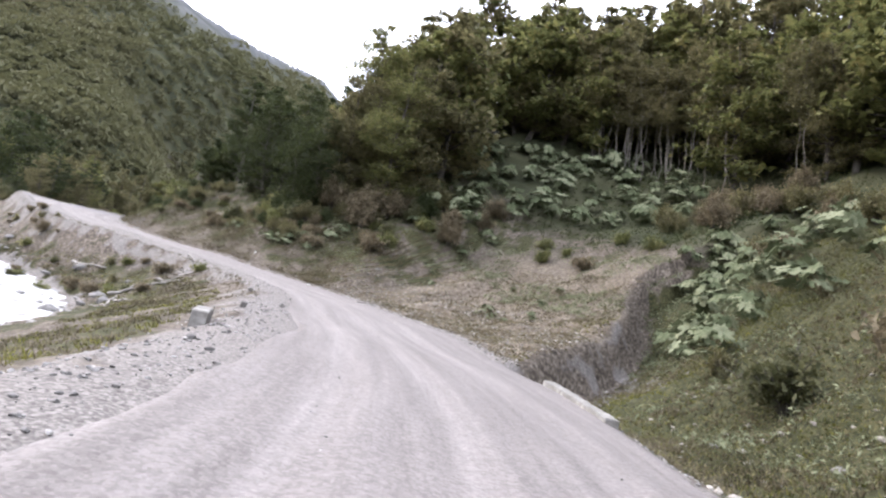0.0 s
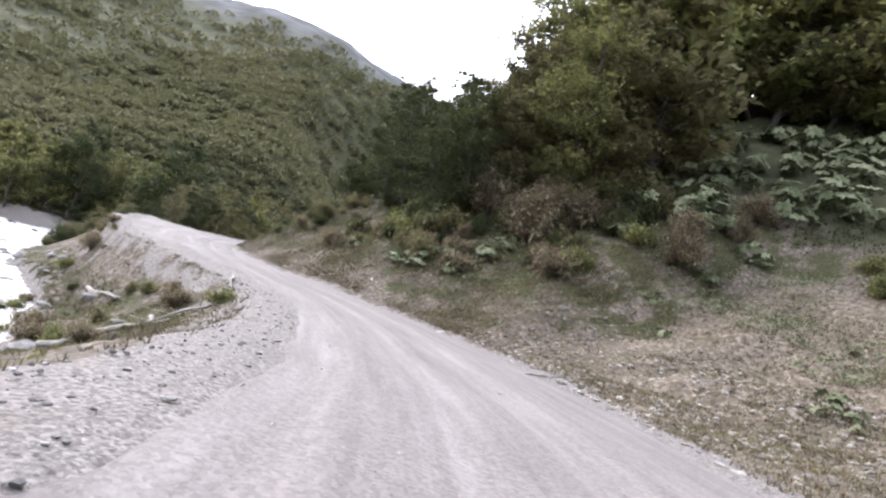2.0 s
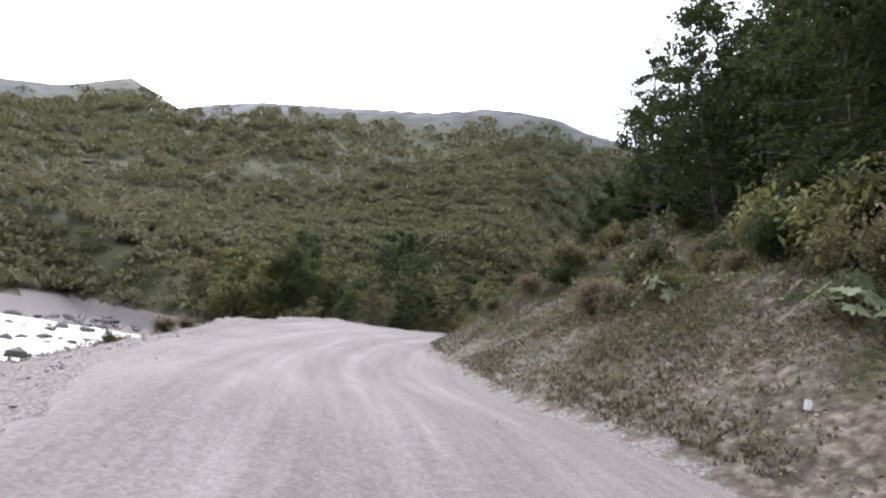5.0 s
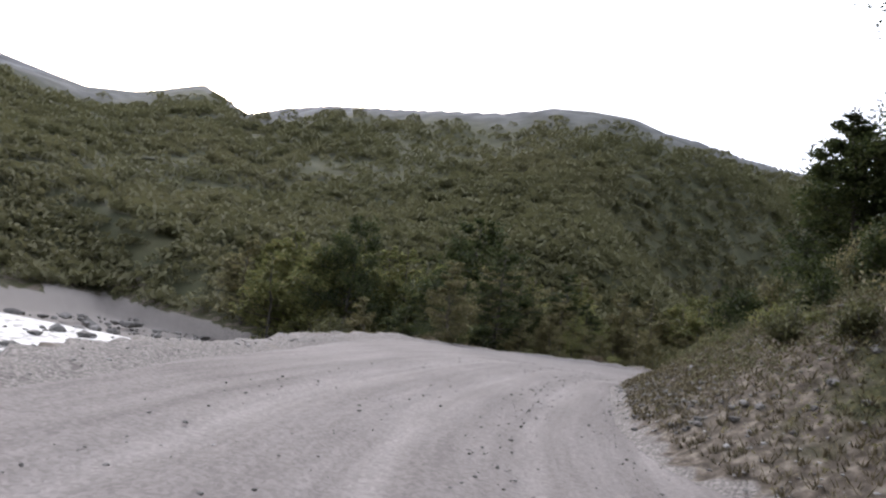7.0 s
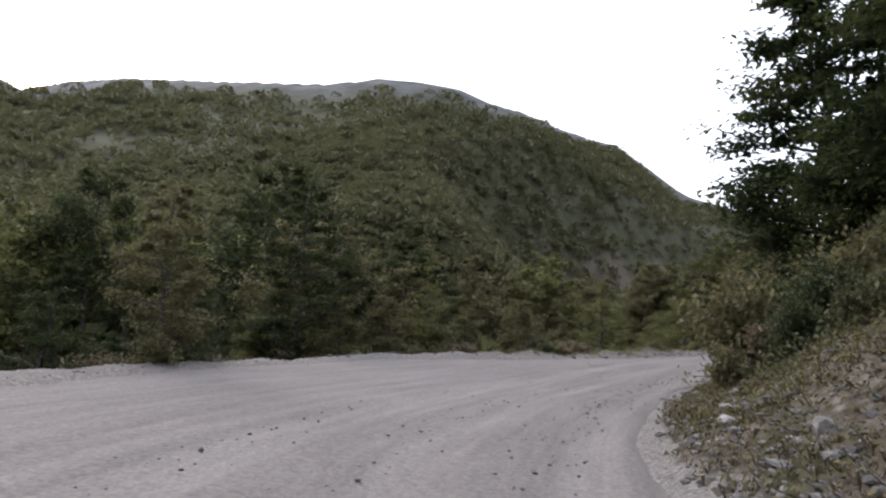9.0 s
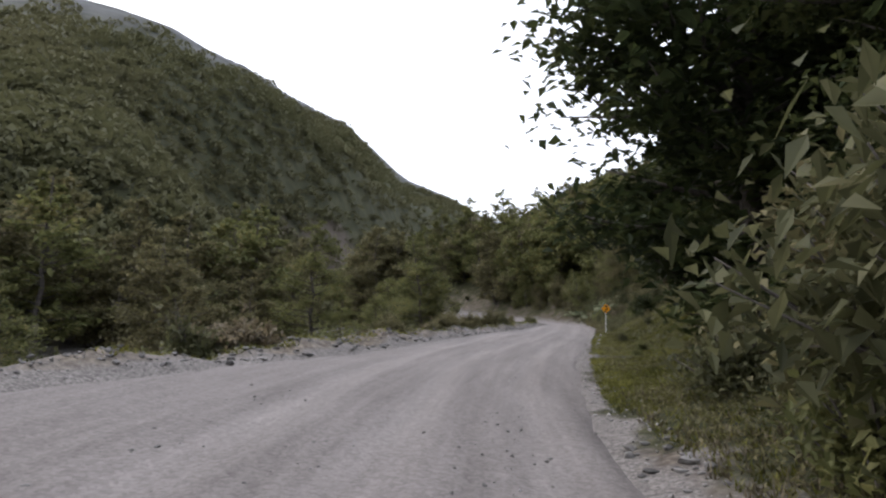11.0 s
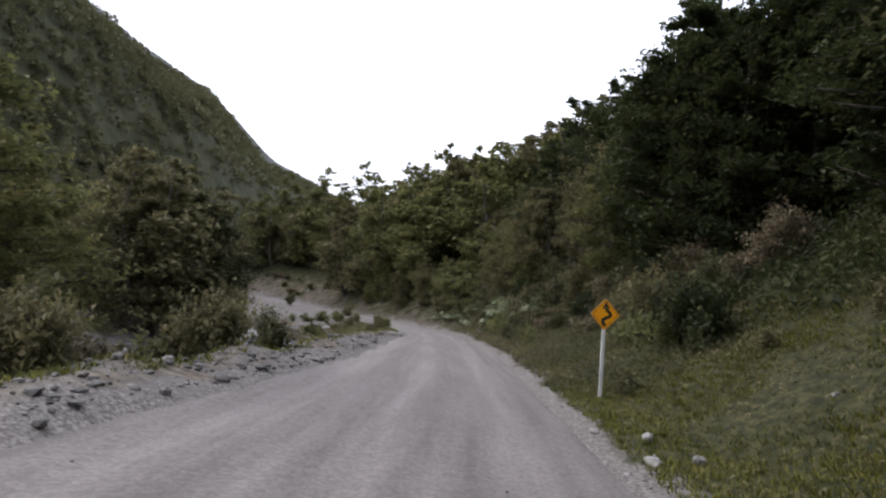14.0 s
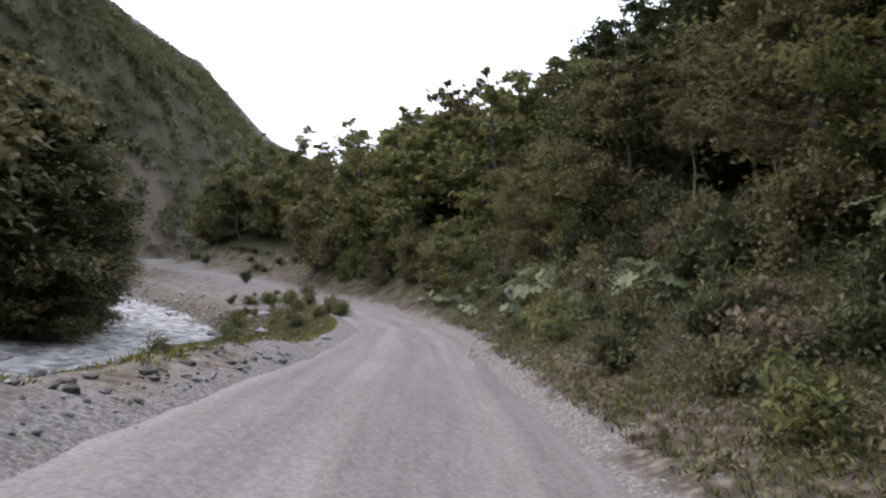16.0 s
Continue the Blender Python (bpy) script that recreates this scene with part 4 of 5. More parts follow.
forest(101, 110, 2.0, 6.5, 15, [TALL[0], TALL[1], TALL[3]], (0.7, 1.2), 1.0, 0.1)
forest(98, 114, 1.4, 5, 12, SHRUB, (0.6, 1.3), 0.7, 0.1)
forest(118, 146, 7.2, 10.5, 22, TALL, (0.6, 1.15), 1.1, 0.1)
forest(114, 146, 6.5, 10, 12, SHRUB, (0.8, 1.6), 0.7, 0.1)
forest(116, 148, 1.6, 8, 16, [SHRUB[0], SHRUB[2], SHRUB[1]], (0.3, 0.7), 0.6, 0.05)
forest(126, 150, -3.4, -1.7, 11, [TALL[0], TALL[1]], (0.4, 0.75), 0.8, 0.1)
forest(50, 58, 9, 18, 18, [TALL[2], TALL[2], TALL[0]], (0.9, 1.5), 1.1, 0.1)
forest(150, 162, 3.0, 7, 12, SHRUB, (0.8, 1.6), 0.6, 0.1)
forest(160, 186, 1.3, 4.0, 34, SHRUB, (0.5, 1.15), 0.55, 0.1)
forest(164, 202, 2.4, 5.5, 30, SHRUB, (0.8, 1.7), 0.6, 0.1)
forest(150, 202, 3.6, 8, 40, TALL, (0.55, 1.0), 0.9, 0.1)
forest(90, 116, -3.4, -1.3, 22, SHRUB, (0.5, 1.2), 0.5, 0.1)
forest(116, 152, -7, -2.6, 22, SHRUB, (0.7, 1.8), 0.7, 0.1)
forest(176, 232, -7.5, -0.8, 26, SHRUB[:3], (0.5, 1.2), 0.9, 0.1)
plant(TALL[0], -46.3, 178.6, 0.55, 0.05)
plant(SHRUB[0], -45.6, 176.8, 1.2, 0.05)
plant(SHRUB[1], -51.0, 205.0, 1.7, 0.05)
plant(SHRUB[2], -62.7, 228.0, 2.0, 0.05)
plant(SHRUB[0], -54.0, 199.7, 1.5, 0.05)
plant(SHRUB[0], -51.6, 194.5, 1.3, 0.05)
plant(TALL[2], *beside(62.2, -2.3), 0.5, 0.05)
plant(TALL[3], -51.4, 58.9, 0.85, 0.05)
plant(TALL[0], -52.8, 60.8, 0.8, 0.05)
plant(TALL[1], -44.2, 88.2, 1.25, 0.05)
plant(TALL[0], -43.2, 90.4, 1.15, 0.05)
plant(TALL[3], -38.2, 131.2, 0.8, 0.05)
plant(TALL[0], *beside(144.5, -4.2), 0.85, 0.05)
plant(TALL[1], *beside(150.5, -1.9), 0.5, 0.05)

forest(60, 72, -2.6, -0.8, 8, [SHRUB[3], SHRUB[1]], (0.35, 0.7), 0.6, 0.05)
forest(78, 94, -7, -2.2, 16, [TALL[0], TALL[3], TALL[1]], (0.4, 0.75), 0.9, 0.1)
forest(38, 70, -8, -1.6, 24, SHRUB, (0.4, 1.0), 0.6, 0.1)


def across_river(count, q0, q1, y0, y1, kinds, size):
    """Trees on the other bank of the river, q metres beyond its edge."""
    for _ in range(count):
        y = RNG.uniform(y0, y1)
        k = int(np.argmin(np.abs(BK[:, 1] - y)))
        q = float(river_width(y)) + RNG.uniform(q0, q1)
        plant(pick(kinds), BK[k, 0] - BN[k, 0] * q, BK[k, 1] - BN[k, 1] * q, RNG.uniform(*size), label="leafy beech on the far bank of the river", group="trees on the far bank")


across_river(14, 2, 26, 10, 34, FAR, (0.6, 1.05))
across_river(26, 1, 24, 90, 130, FAR, (0.8, 1.3))
across_river(20, 0.3, 7, 163, 196, OLIVE, (1.1, 1.45))
across_river(8, -1.2, 0.6, 175, 191, [*OLIVE, DARK[0]], (1.0, 1.25))
across_river(24, 0.5, 12, 120, 190, [*FAR, *OLIVE], (0.95, 1.4))
across_river(14, 2, 22, 196, 260, FAR, (0.8, 1.2))


# ---- far woods -----------------------------------------------------------
def far_woods():
    """Clumps of treetops over the slopes across the valley."""
    rng = np.random.default_rng(77)
    n = 27000
    az = np.radians(np.where(rng.random(n) < 0.45, rng.uniform(-6, 30, n), rng.uniform(30, 105, n)))
    crest = np.interp(np.degrees(az), RIDGE_AZ, RIDGE_R)
    r = 75 + (crest * 0.97 - 75) * rng.uniform(0, 1, n) ** 1.3
    px, py = -35 - r * np.sin(az), 70 + r * np.cos(az)
    s, d, _ = road_coords(px, py)
    j = nearest(px, py, BK)
    riv = (px - BK[j, 0]) * BN[j, 0] + (py - BK[j, 1]) * BN[j, 1]
    ok = ((riv < -river_width(py) - 8) | (d > edge_r(s) + 34))
    ok &= rng.random(n) < np.interp(r / crest, [.38, .6, .76, .9], [1, .8, .35, 0]) * np.clip(0.85 + fbm(px, py, 90, 41), 0.25, 1)
    px, py, r = px[ok], py[ok], r[ok]
    z = height(px, py, False)
    size = np.clip(1.6 + r * 0.007, 0, 9) * rng.uniform(0.55, 1.35, len(r))
    k = 46
    w = np.repeat(size, k)
    m = len(w)
    a, up = rng.uniform(0, 2 * np.pi, m), rng.uniform(0, 1, m)
    side = np.sqrt(np.clip(1 - up * up, 0, 1))
    out = np.stack([np.cos(a) * side, np.sin(a) * side, up], 1)           # over the outside of a rounded crown
    far = w * rng.uniform(0.72, 1.0, m)
    c = np.stack([np.repeat(px, k), np.repeat(py, k), np.repeat(z, k) + 0.3 * w], 1) + out * far[:, None] * [1.0, 1.0, 0.8]
    v, f = leaf_quads(c, 1.0, rng, 0.35)
    v = (v.reshape(-1, 4, 3) - c[:, None]) * (w * 0.3)[:, None, None] + c[:, None]
    me = from_arrays("far_woods", v.reshape(-1, 3), f, [M_FAR])
    soft = out * 0.6 + [0, 0, 0.75] + rng.normal(0, 0.1, (m, 3))
    soft /= np.linalg.norm(soft, axis=1)[:, None]
    me.shade_smooth()
    me.normals_split_custom_set_from_vertices(np.repeat(soft, 4, 0).tolist())
    tagged(new("far_woods", me), "dense low green forest covering the mountainside", "forest", kind="stuff")


far_woods()

for proto in PROTOS:
    for o in (*proto.children_recursive, proto):
        bpy.data.objects.remove(o)


# ---- giant rhubarb (gunnera) ---------------------------------------------
def gunnera_leaf(seed):
    """One broad lobed leaf, about a metre across, cupped round its stalk."""
    rng = np.random.default_rng(seed)
    n, rings = 30, (0.0, 0.3, 0.62, 1.0)
    a = np.linspace(0.22, 2 * np.pi - 0.22, n)
    lobe = 0.40 + 0.09 * np.cos(a * 6.2 + rng.uniform(0, 1)) + 0.035 * np.cos(a * 19) + rng.normal(0, 0.012, n)
    v = [(0, 0, 0)]
    for q in rings[1:]:
        for k in range(n):
            rr = lobe[k] * q if q > 0.7 else (0.4 + (lobe[k] - 0.4) * q) * q
            z = 0.16 * q ** 2 + 0.035 * q * math.cos(a[k] * 12.4) - (0.13 * q ** 3 if q == 1.0 else 0)
            v.append((math.cos(a[k]) * rr + 0.08, math.sin(a[k]) * rr, z))
    f = [(0, 1 + k, 2 + k) for k in range(n - 1)]
    for b in range(len(rings) - 2):
        for k in range(n - 1):
            i = 1 + b * n + k
            f.append((i, i + n, i + n + 1, i + 1))
    return from_arrays("leaf", np.array(v), f, [M_GUNNERA], True)


GUN_LEAVES = [gunnera_leaf(k) for k in range(5)]
GUN_STALK = from_arrays("stalk", *tube_arrays([(0, 0, 0), (0.04, 0, 0.35), (0.02, 0, 0.7), (-0.05, 0, 1.0)], [0.035, 0.03, 0.026, 0.018], 5), [M_STALK], True)


def gunnera(x, y, size, leaves, stalks=True):
    g = new("giant_rhubarb")
    tagged(g, "giant rhubarb plant with broad lobed grey-green leaves on the bank", "plant", "giant rhubarb plants")
    g.matrix_basis = Matrix.Translation((x, y, ground_at(x, y) - 0.05))
    leaves += 3
    for k in range(leaves):
        a = 6.283 * (k + RNG.uniform(-.3, .3)) / leaves
        out, up = RNG.uniform(0.15, 0.75) * size, RNG.uniform(0.35, 0.95) * size
        big = size * RNG.uniform(0.5, 0.9)
        top = Vector((math.cos(a) * out, math.sin(a) * out, up))
        if stalks:
            st = new("stalk", GUN_STALK)
            st.parent = g
            st.matrix_basis = Vector((0, 0, 1)).rotation_difference(top).to_matrix().to_4x4() @ Matrix.Diagonal((size, size, top.length, 1))
        lf = new("leaf", GUN_LEAVES[k % 5])
        lf.parent = g
        lf.matrix_basis = Matrix.Translation(top) @ Matrix.Rotation(a, 4, "Z") @ Matrix.Rotation(radians(RNG.uniform(10, 65)), 4, "Y") @ Matrix.Rotation(RNG.uniform(-.4, .4), 4, "X") @ Matrix.Diagonal((big, big, big, 1))


def gunnera_patch(s0, s1, e0, e1, count, size=(0.8, 1.3), leaves=(5, 9), stalks=True):
    for _ in range(count):
        x, y = beside(RNG.uniform(s0, s1), RNG.uniform(e0, e1))
        gunnera(x, y, RNG.uniform(*size), int(RNG.integers(*leaves)), stalks)


def gunnera_bed(outline, count, size):
    """Plants scattered inside an outline on the plan."""
    made = 0
    xs, ys = [p[0] for p in outline], [p[1] for p in outline]
    while made < count:
        x, y = RNG.uniform(min(xs), max(xs)), RNG.uniform(min(ys), max(ys))
        inside = False
        for (ax, ay), (bx, by) in zip(outline, outline[1:] + outline[:1]):
            if (ay > y) != (by > y) and x < (bx - ax) * (y - ay) / (by - ay) + ax:
                inside = not inside
        if inside:
            gunnera(x, y, RNG.uniform(*size), int(RNG.integers(5, 8)), False)
            made += 1


gunnera_bed([(-7, 62), (-5.6, 75), (-1.5, 82), (11, 79.5), (22, 77.5), (25, 67), (20.5, 54), (17.5, 57.5), (11.7, 60), (4.3, 61)], 150, (1.2, 1.95))
gunnera_bed([(11.4, 22.5), (15.5, 25.5), (20.5, 29), (26.5, 46), (20, 45), (15.4, 42), (13.2, 33.5), (12, 28)], 88, (0.95, 1.55))
gunnera_bed([(-17, 52.8), (-15, 51.5), (-12.4, 50.9), (-11.6, 52.4), (-14.5, 53.6)], 12, (0.55, 0.85))
gunnera_patch(43, 50, 13.5, 19, 12, (0.9, 1.4), (6, 8), False)
gunnera_patch(6, 18, 9, 17, 12, (0.8, 1.2))
gunnera_patch(49.5, 51, 6.5, 8, 4, (0.7, 1.0))
gunnera(-16.4, 52.3, 0.8, 6)
gunnera_patch(30, 42, 6, 14, 12, (0.35, 0.6))
gunnera_patch(55, 62, 3.5, 9, 5, (0.6, 0.9))
gunnera_patch(176, 182, 1.6, 3.4, 8, (0.8, 1.2))
gunnera_patch(168, 176, 2.6, 4.6, 8, (0.7, 1.0))
gunnera_patch(186, 204, 1.2, 4, 12, (0.7, 1.1))
gunnera_patch(122, 130, 9, 11, 3, (1.2, 1.6))
gunnera_patch(147, 150, 10.5, 11.8, 3, (1.2, 1.6))
for x, y, size in ((-37.2, 152.8, 1.0), (-36.9, 153.6, 0.8), (-36.6, 164.8, 1.3), (-36.2, 163.6, 1.1), (-37.0, 166.2, 1.0), (-36.0, 161.8, 0.9), (-34.2, 148.0, 1.3), (-33.8, 149.4, 1.1)):
    gunnera(x, y, size, 7)


# ---- ground cover --------------------------------------------------------
def scatter_points(zones, seed):
    """Points beside the road: zones of (s0, s1, e0, e1, count), e < 0 on the left."""
    rng = np.random.default_rng(seed)
    xs, ys = [], []
    for s0, s1, e0, e1, n in zones:
        s, e = rng.uniform(s0, s1, n), rng.uniform(e0, e1, n)
        d = np.where(e > 0, edge_r(s) + e, edge_l(s) + e)
        ok = (e < 1) | (e > 15) | (np.abs(slant(s, e) - 19.5) > 0.8)          # none on the gully's cut face
        s, d = s[ok], d[ok]
        xs.append(np.interp(s, CS, CL[:, 0]) + np.interp(s, CS, CN[:, 0]) * d)
        ys.append(np.interp(s, CS, CL[:, 1]) + np.interp(s, CS, CN[:, 1]) * d)
    return np.concatenate(xs), np.concatenate(ys), rng


def grass(name, zones, tall, mat, label, seed, patch=0.0):
    px, py, rng = scatter_points(zones, seed)
    keep = fbm(px, py, 2.6, seed) > patch - rng.uniform(0, .5, len(px))
    px, py = px[keep], py[keep]
    z = height(px, py) - 0.02
    k = 7
    n = len(px)
    a = rng.uniform(0, 2 * np.pi, (n, k))
    h = tall * rng.uniform(0.4, 1.2, (n, k))
    bend = rng.uniform(0.25, 1.0, (n, k)) * h
    r0 = rng.uniform(0, 0.1, (n, k))
    bx, by = px[:, None] + np.cos(a) * r0, py[:, None] + np.sin(a) * r0
    w = 0.012 + 0.02 * tall
    c, s = np.cos(a), np.sin(a)
    base = np.repeat(z[:, None], k, 1)
    v = np.stack([np.stack([bx - s * w, by + c * w, base], 2), np.stack([bx + s * w, by - c * w, base], 2),
                  np.stack([bx + c * bend, by + s * bend, base + h * rng.uniform(.6, 1, (n, k))], 2)], 2).reshape(-1, 3)
    f = np.arange(n * k * 3).reshape(-1, 3)
    me = from_arrays(name, v, f, [mat])
    tagged(new(name, me), label, "grass", kind="stuff")


def weeds(name, zones, high, size, mat, label, seed, patch=0.0):
    px, py, rng = scatter_points(zones, seed)
    keep = fbm(px, py, 3.1, seed + 7) > patch - rng.uniform(0, .5, len(px))
    px, py = px[keep], py[keep]
    z = height(px, py)
    k = 5
    n = len(px)
    c = np.stack([np.repeat(px, k) + rng.normal(0, .12, n * k), np.repeat(py, k) + rng.normal(0, .12, n * k), np.repeat(z, k) + rng.uniform(0.01, high, n * k)], 1)
    v = leaf_quads(c, size * 1.15, rng, 0.35)[0].reshape(-1, 4, 3)[:, :3].reshape(-1, 3)
    f = np.arange(len(v)).reshape(-1, 3)
    tagged(new(name, from_arrays(name, v, f, [mat])), label, "weeds", kind="stuff")


M_DRY = material("dry_stalks", [(0.1, (0.046, 0.039, 0.022)), (0.5, (0.1, 0.084, 0.05)), (0.85, (0.182, 0.154, 0.1))], 0.3, 3, 0.85, 0, by_piece=0.7, translucent=0.2)
grass("dry_grass", [(43, 60, 0.4, 5, 3500), (20.6, 46, 0.5, 16, 14000), (44, 66, 0.3, 10, 8000), (66, 100, 0.3, 6, 8000), (98, 114, 0.6, 5, 2400), (0, 18, 0.8, 12, 13000), (22, 66, -7, -2.8, 5500), (22, 66, -4.5, -1.2, 1800), (150, 190, 0.4, 6, 9000), (190, 240, 0.4, 7, 3000), (0, 36, -7, -2.6, 3000), (36, 70, -12, -3, 3200), (172, 214, -10, -1, 12000)], 0.15, M_DRY, "short dry grass on stony soil", 61, 0.0)
grass("green_grass", [(112, 150, 0.4, 9, 44000), (150, 186, 0.5, 6, 9000), (92, 116, 0.6, 5, 4500), (172, 212, -9, -0.8, 20000), (0, 22, 1, 14, 9000), (18, 30, 8, 18, 4000), (46, 66, 4, 12, 4000), (100, 150, -7, -2, 3000), (112, 172, -2.6, -0.9, 4500), (8, 60, -7, -2.6, 3600)], 0.12, M_GRASS, "low green grass on the bank", 62, -0.1)
weeds("ground_weeds", [(20.6, 46, 1.2, 20, 8000), (44, 66, 0.6, 12, 9000), (66, 100, 0.6, 8, 3500), (0, 18, 1.2, 16, 9000), (98, 114, 0.8, 6, 3600), (112, 150, 0.8, 10, 12000), (150, 190, 0.6, 8, 16000), (190, 240, 0.6, 8, 4000)], 0.12, 0.045, M_LEAF_OLIVE, "low leafy weeds covering the bank", 63, 0.05)
weeds("brown_litter", [(20.6, 46, 0.6, 16, 20000), (0, 18, 0.8, 10, 3000)], 0.08, 0.05, M_BROWN, "brown dead leaves and stalks on the slope", 65, 0.1)
weeds("dark_litter", [(44, 66, 0.4, 10, 19000), (66, 100, 0.3, 6, 15000), (148, 185, 0.5, 6, 5000)], 0.08, 0.05, M_STALK, "dull brown dead stalks on the bank", 68, 0.1)
weeds("bank_brush", [(46, 66, 2.0, 12, 9000), (66, 96, 1.6, 10, 5500), (146, 190, 1.2, 8, 24000), (190, 250, 1.0, 8, 9000), (100, 114, 1.5, 6, 3000), (2, 20, 2, 16, 9000), (18, 30, 9, 18, 3000), (20.6, 46, 12, 24, 5000), (128, 150, 6, 10, 3000)], 0.5, 0.055, M_GREY_LEAF, "knee-high grey-green brush on the bank", 66, -0.05)
weeds("broadleaf_weeds", [(24, 46, 10, 19, 6000), (44, 66, 4, 12, 2200), (2, 18, 3, 14, 2500)], 0.22, 0.11, M_GUNNERA, "patches of low broad-leaved plants on the slope", 67, 0.22)
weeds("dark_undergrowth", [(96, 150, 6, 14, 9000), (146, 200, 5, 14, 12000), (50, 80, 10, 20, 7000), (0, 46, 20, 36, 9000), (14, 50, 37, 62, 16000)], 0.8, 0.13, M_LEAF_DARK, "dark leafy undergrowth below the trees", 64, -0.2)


# ---- stones --------------------------------------------------------------
def ico_arrays():
    bm = bmesh.new()
    bmesh.ops.create_icosphere(bm, subdivisions=1, radius=1)
    v = np.array([q.co[:] for q in bm.verts])
    f = np.array([[q.index for q in p.verts] for p in bm.faces])
    bm.free()
    return v, f


ICO_V, ICO_F = ico_arrays()


def stones(name, px, py, pz, size, label, seed, mat=None, flat=0.6):
    rng = np.random.default_rng(seed)
    n = len(px)
    v = ICO_V[None] * rng.uniform(0.65, 1.3, (n, len(ICO_V), 1)) * np.stack([size, size * rng.uniform(.6, 1, n), size * flat * rng.uniform(.6, 1.1, n)], 1)[:, None]
    a = rng.uniform(0, 2 * np.pi, n)
    c, s = np.cos(a)[:, None], np.sin(a)[:, None]
    x, y = v[..., 0] * c - v[..., 1] * s, v[..., 0] * s + v[..., 1] * c
    v = np.stack([x + px[:, None], y + py[:, None], v[..., 2] + (pz + size * flat * .3)[:, None]], 2).reshape(-1, 3)
    f = (np.arange(n)[:, None, None] * len(ICO_V) + ICO_F[None]).reshape(-1, 3)
    tagged(new(name, from_arrays(name, v, f, [mat or M_STONE])), label, "stones", kind="stuff")


def stone_zone(name, zones, lo, hi, label, seed, mat=None, skew=3.0):
    px, py, rng = scatter_points(zones, seed)
    size = lo + (hi - lo) * rng.uniform(0, 1, len(px)) ** skew
    stones(name, px, py, height(px, py), size, label, seed, mat)


stone_zone("edge_stones", [(0, 66, 0.02, 0.9, 1500), (66, 120, 0.02, 1.0, 1500), (44, 80, 0.3, 5, 1100), (76, 100, 0.3, 3.5, 1200), (112, 200, 0.02, 0.7, 1700), (0, 60, -1.6, 0.0, 2200), (6, 26, -2.4, -0.6, 450), (60, 112, -1.8, -0.1, 1600), (110, 172, -2.2, -0.1, 3600), (172, 240, -0.9, -0.1, 600)], 0.01, 0.052, "grey stones along the edge of the road", 71)
stone_zone("fan_stones", [(20.5, 44, 0.2, 9, 5600), (5, 18, 0.2, 6, 500)], 0.015, 0.12, "loose stones on the debris slope", 72, M_FAN_STONE)
stone_zone("bank_rubble", [(76, 99, 0.05, 1.5, 800), (74, 98, 1.0, 4.5, 700), (99, 110, 0.05, 0.8, 120)], 0.025, 0.12, "angular grey rubble at the foot of the cut bank", 79, M_DARK_STONE)
stone_zone("berm_stones", [(112, 168, -3.2, 0.0, 2600), (8, 20, -1.5, -0.4, 14), (96, 112, -1.4, -0.4, 90)], 0.025, 0.12, "larger stones piled in a low berm", 73, M_DARK_STONE)


def pebbles():
    rng = np.random.default_rng(74)
    n = 6000
    s = rng.uniform(2, 165, n)
    lane = rng.choice([-0.15, 1.7, -2.0, -3.6, 2.9], n, p=[.34, .22, .2, .14, .1])
    d = lane + rng.normal(0, .33, n)
    lo, hi = edge_l(s), edge_r(s)
    ok = (d > lo) & (d < hi)
    s, d = s[ok], d[ok]
    px = np.interp(s, CS, CL[:, 0]) + np.interp(s, CS, CN[:, 0]) * d
    py = np.interp(s, CS, CL[:, 1]) + np.interp(s, CS, CN[:, 1]) * d
    size = 0.008 + 0.022 * rng.uniform(0, 1, len(s)) ** 3
    stones("road_pebbles", px, py, np.interp(s, CS, CL[:, 2]) - cross_fall(s) * d + 0.005, size, "loose pebbles lying on the road", 75)
    ok = (s > 68) & (s < 112)
    stones("turn_pebbles", px[ok] + 0.3, py[ok] + 0.2, np.interp(s[ok], CS, CL[:, 2]) - cross_fall(s[ok]) * d[ok] + 0.005, 0.012 + 0.026 * rng.uniform(0, 1, ok.sum()) ** 3, "dark loose stones scattered over the wide turn", 85, M_DARK_STONE)


pebbles()


def river_rocks():
    rng = np.random.default_rng(76)
    n = 900
    k = rng.integers(0, len(BK), n)
    ok = (BK[k, 1] > 10) & (BK[k, 1] < 250)
    k = k[ok]
    q = np.where(rng.random(len(k)) < .6, rng.uniform(-2.5, 1.5, len(k)), rng.uniform(0, 1, len(k)) * river_width(BK[k, 1]))
    px, py = BK[k, 0] - BN[k, 0] * q, BK[k, 1] - BN[k, 1] * q
    px, py = px + rng.normal(0, .8, len(k)), py + rng.normal(0, .8, len(k))
    size = 0.15 + 0.55 * rng.uniform(0, 1, len(k)) ** 3
    stones("river_rocks", px, py, np.maximum(height(px, py), water_level(py) - 0.15), size, "grey rocks in and along the river", 78)


river_rocks()


def torrent_rocks():
    rng = np.random.default_rng(86)
    px, py = rng.uniform(-128, -46, 900), rng.uniform(46, 84, 900)
    j = nearest(px, py, BK)
    q = (BK[j, 0] - px) * BN[j, 0] + (BK[j, 1] - py) * BN[j, 1]
    ok = (q > 3) & (q < river_width(py)) & (fbm(px, py, 9, 87) > -0.1)
    px, py, q = px[ok], py[ok], q[ok]
    size = 0.22 + 0.8 * rng.uniform(0, 1, len(px)) ** 3
    stones("torrent_rocks", px, py, water_level(py) + torrent(q) - 0.05, size, "grey boulders breaking the white torrent", 88, M_DARK_STONE)


torrent_rocks()


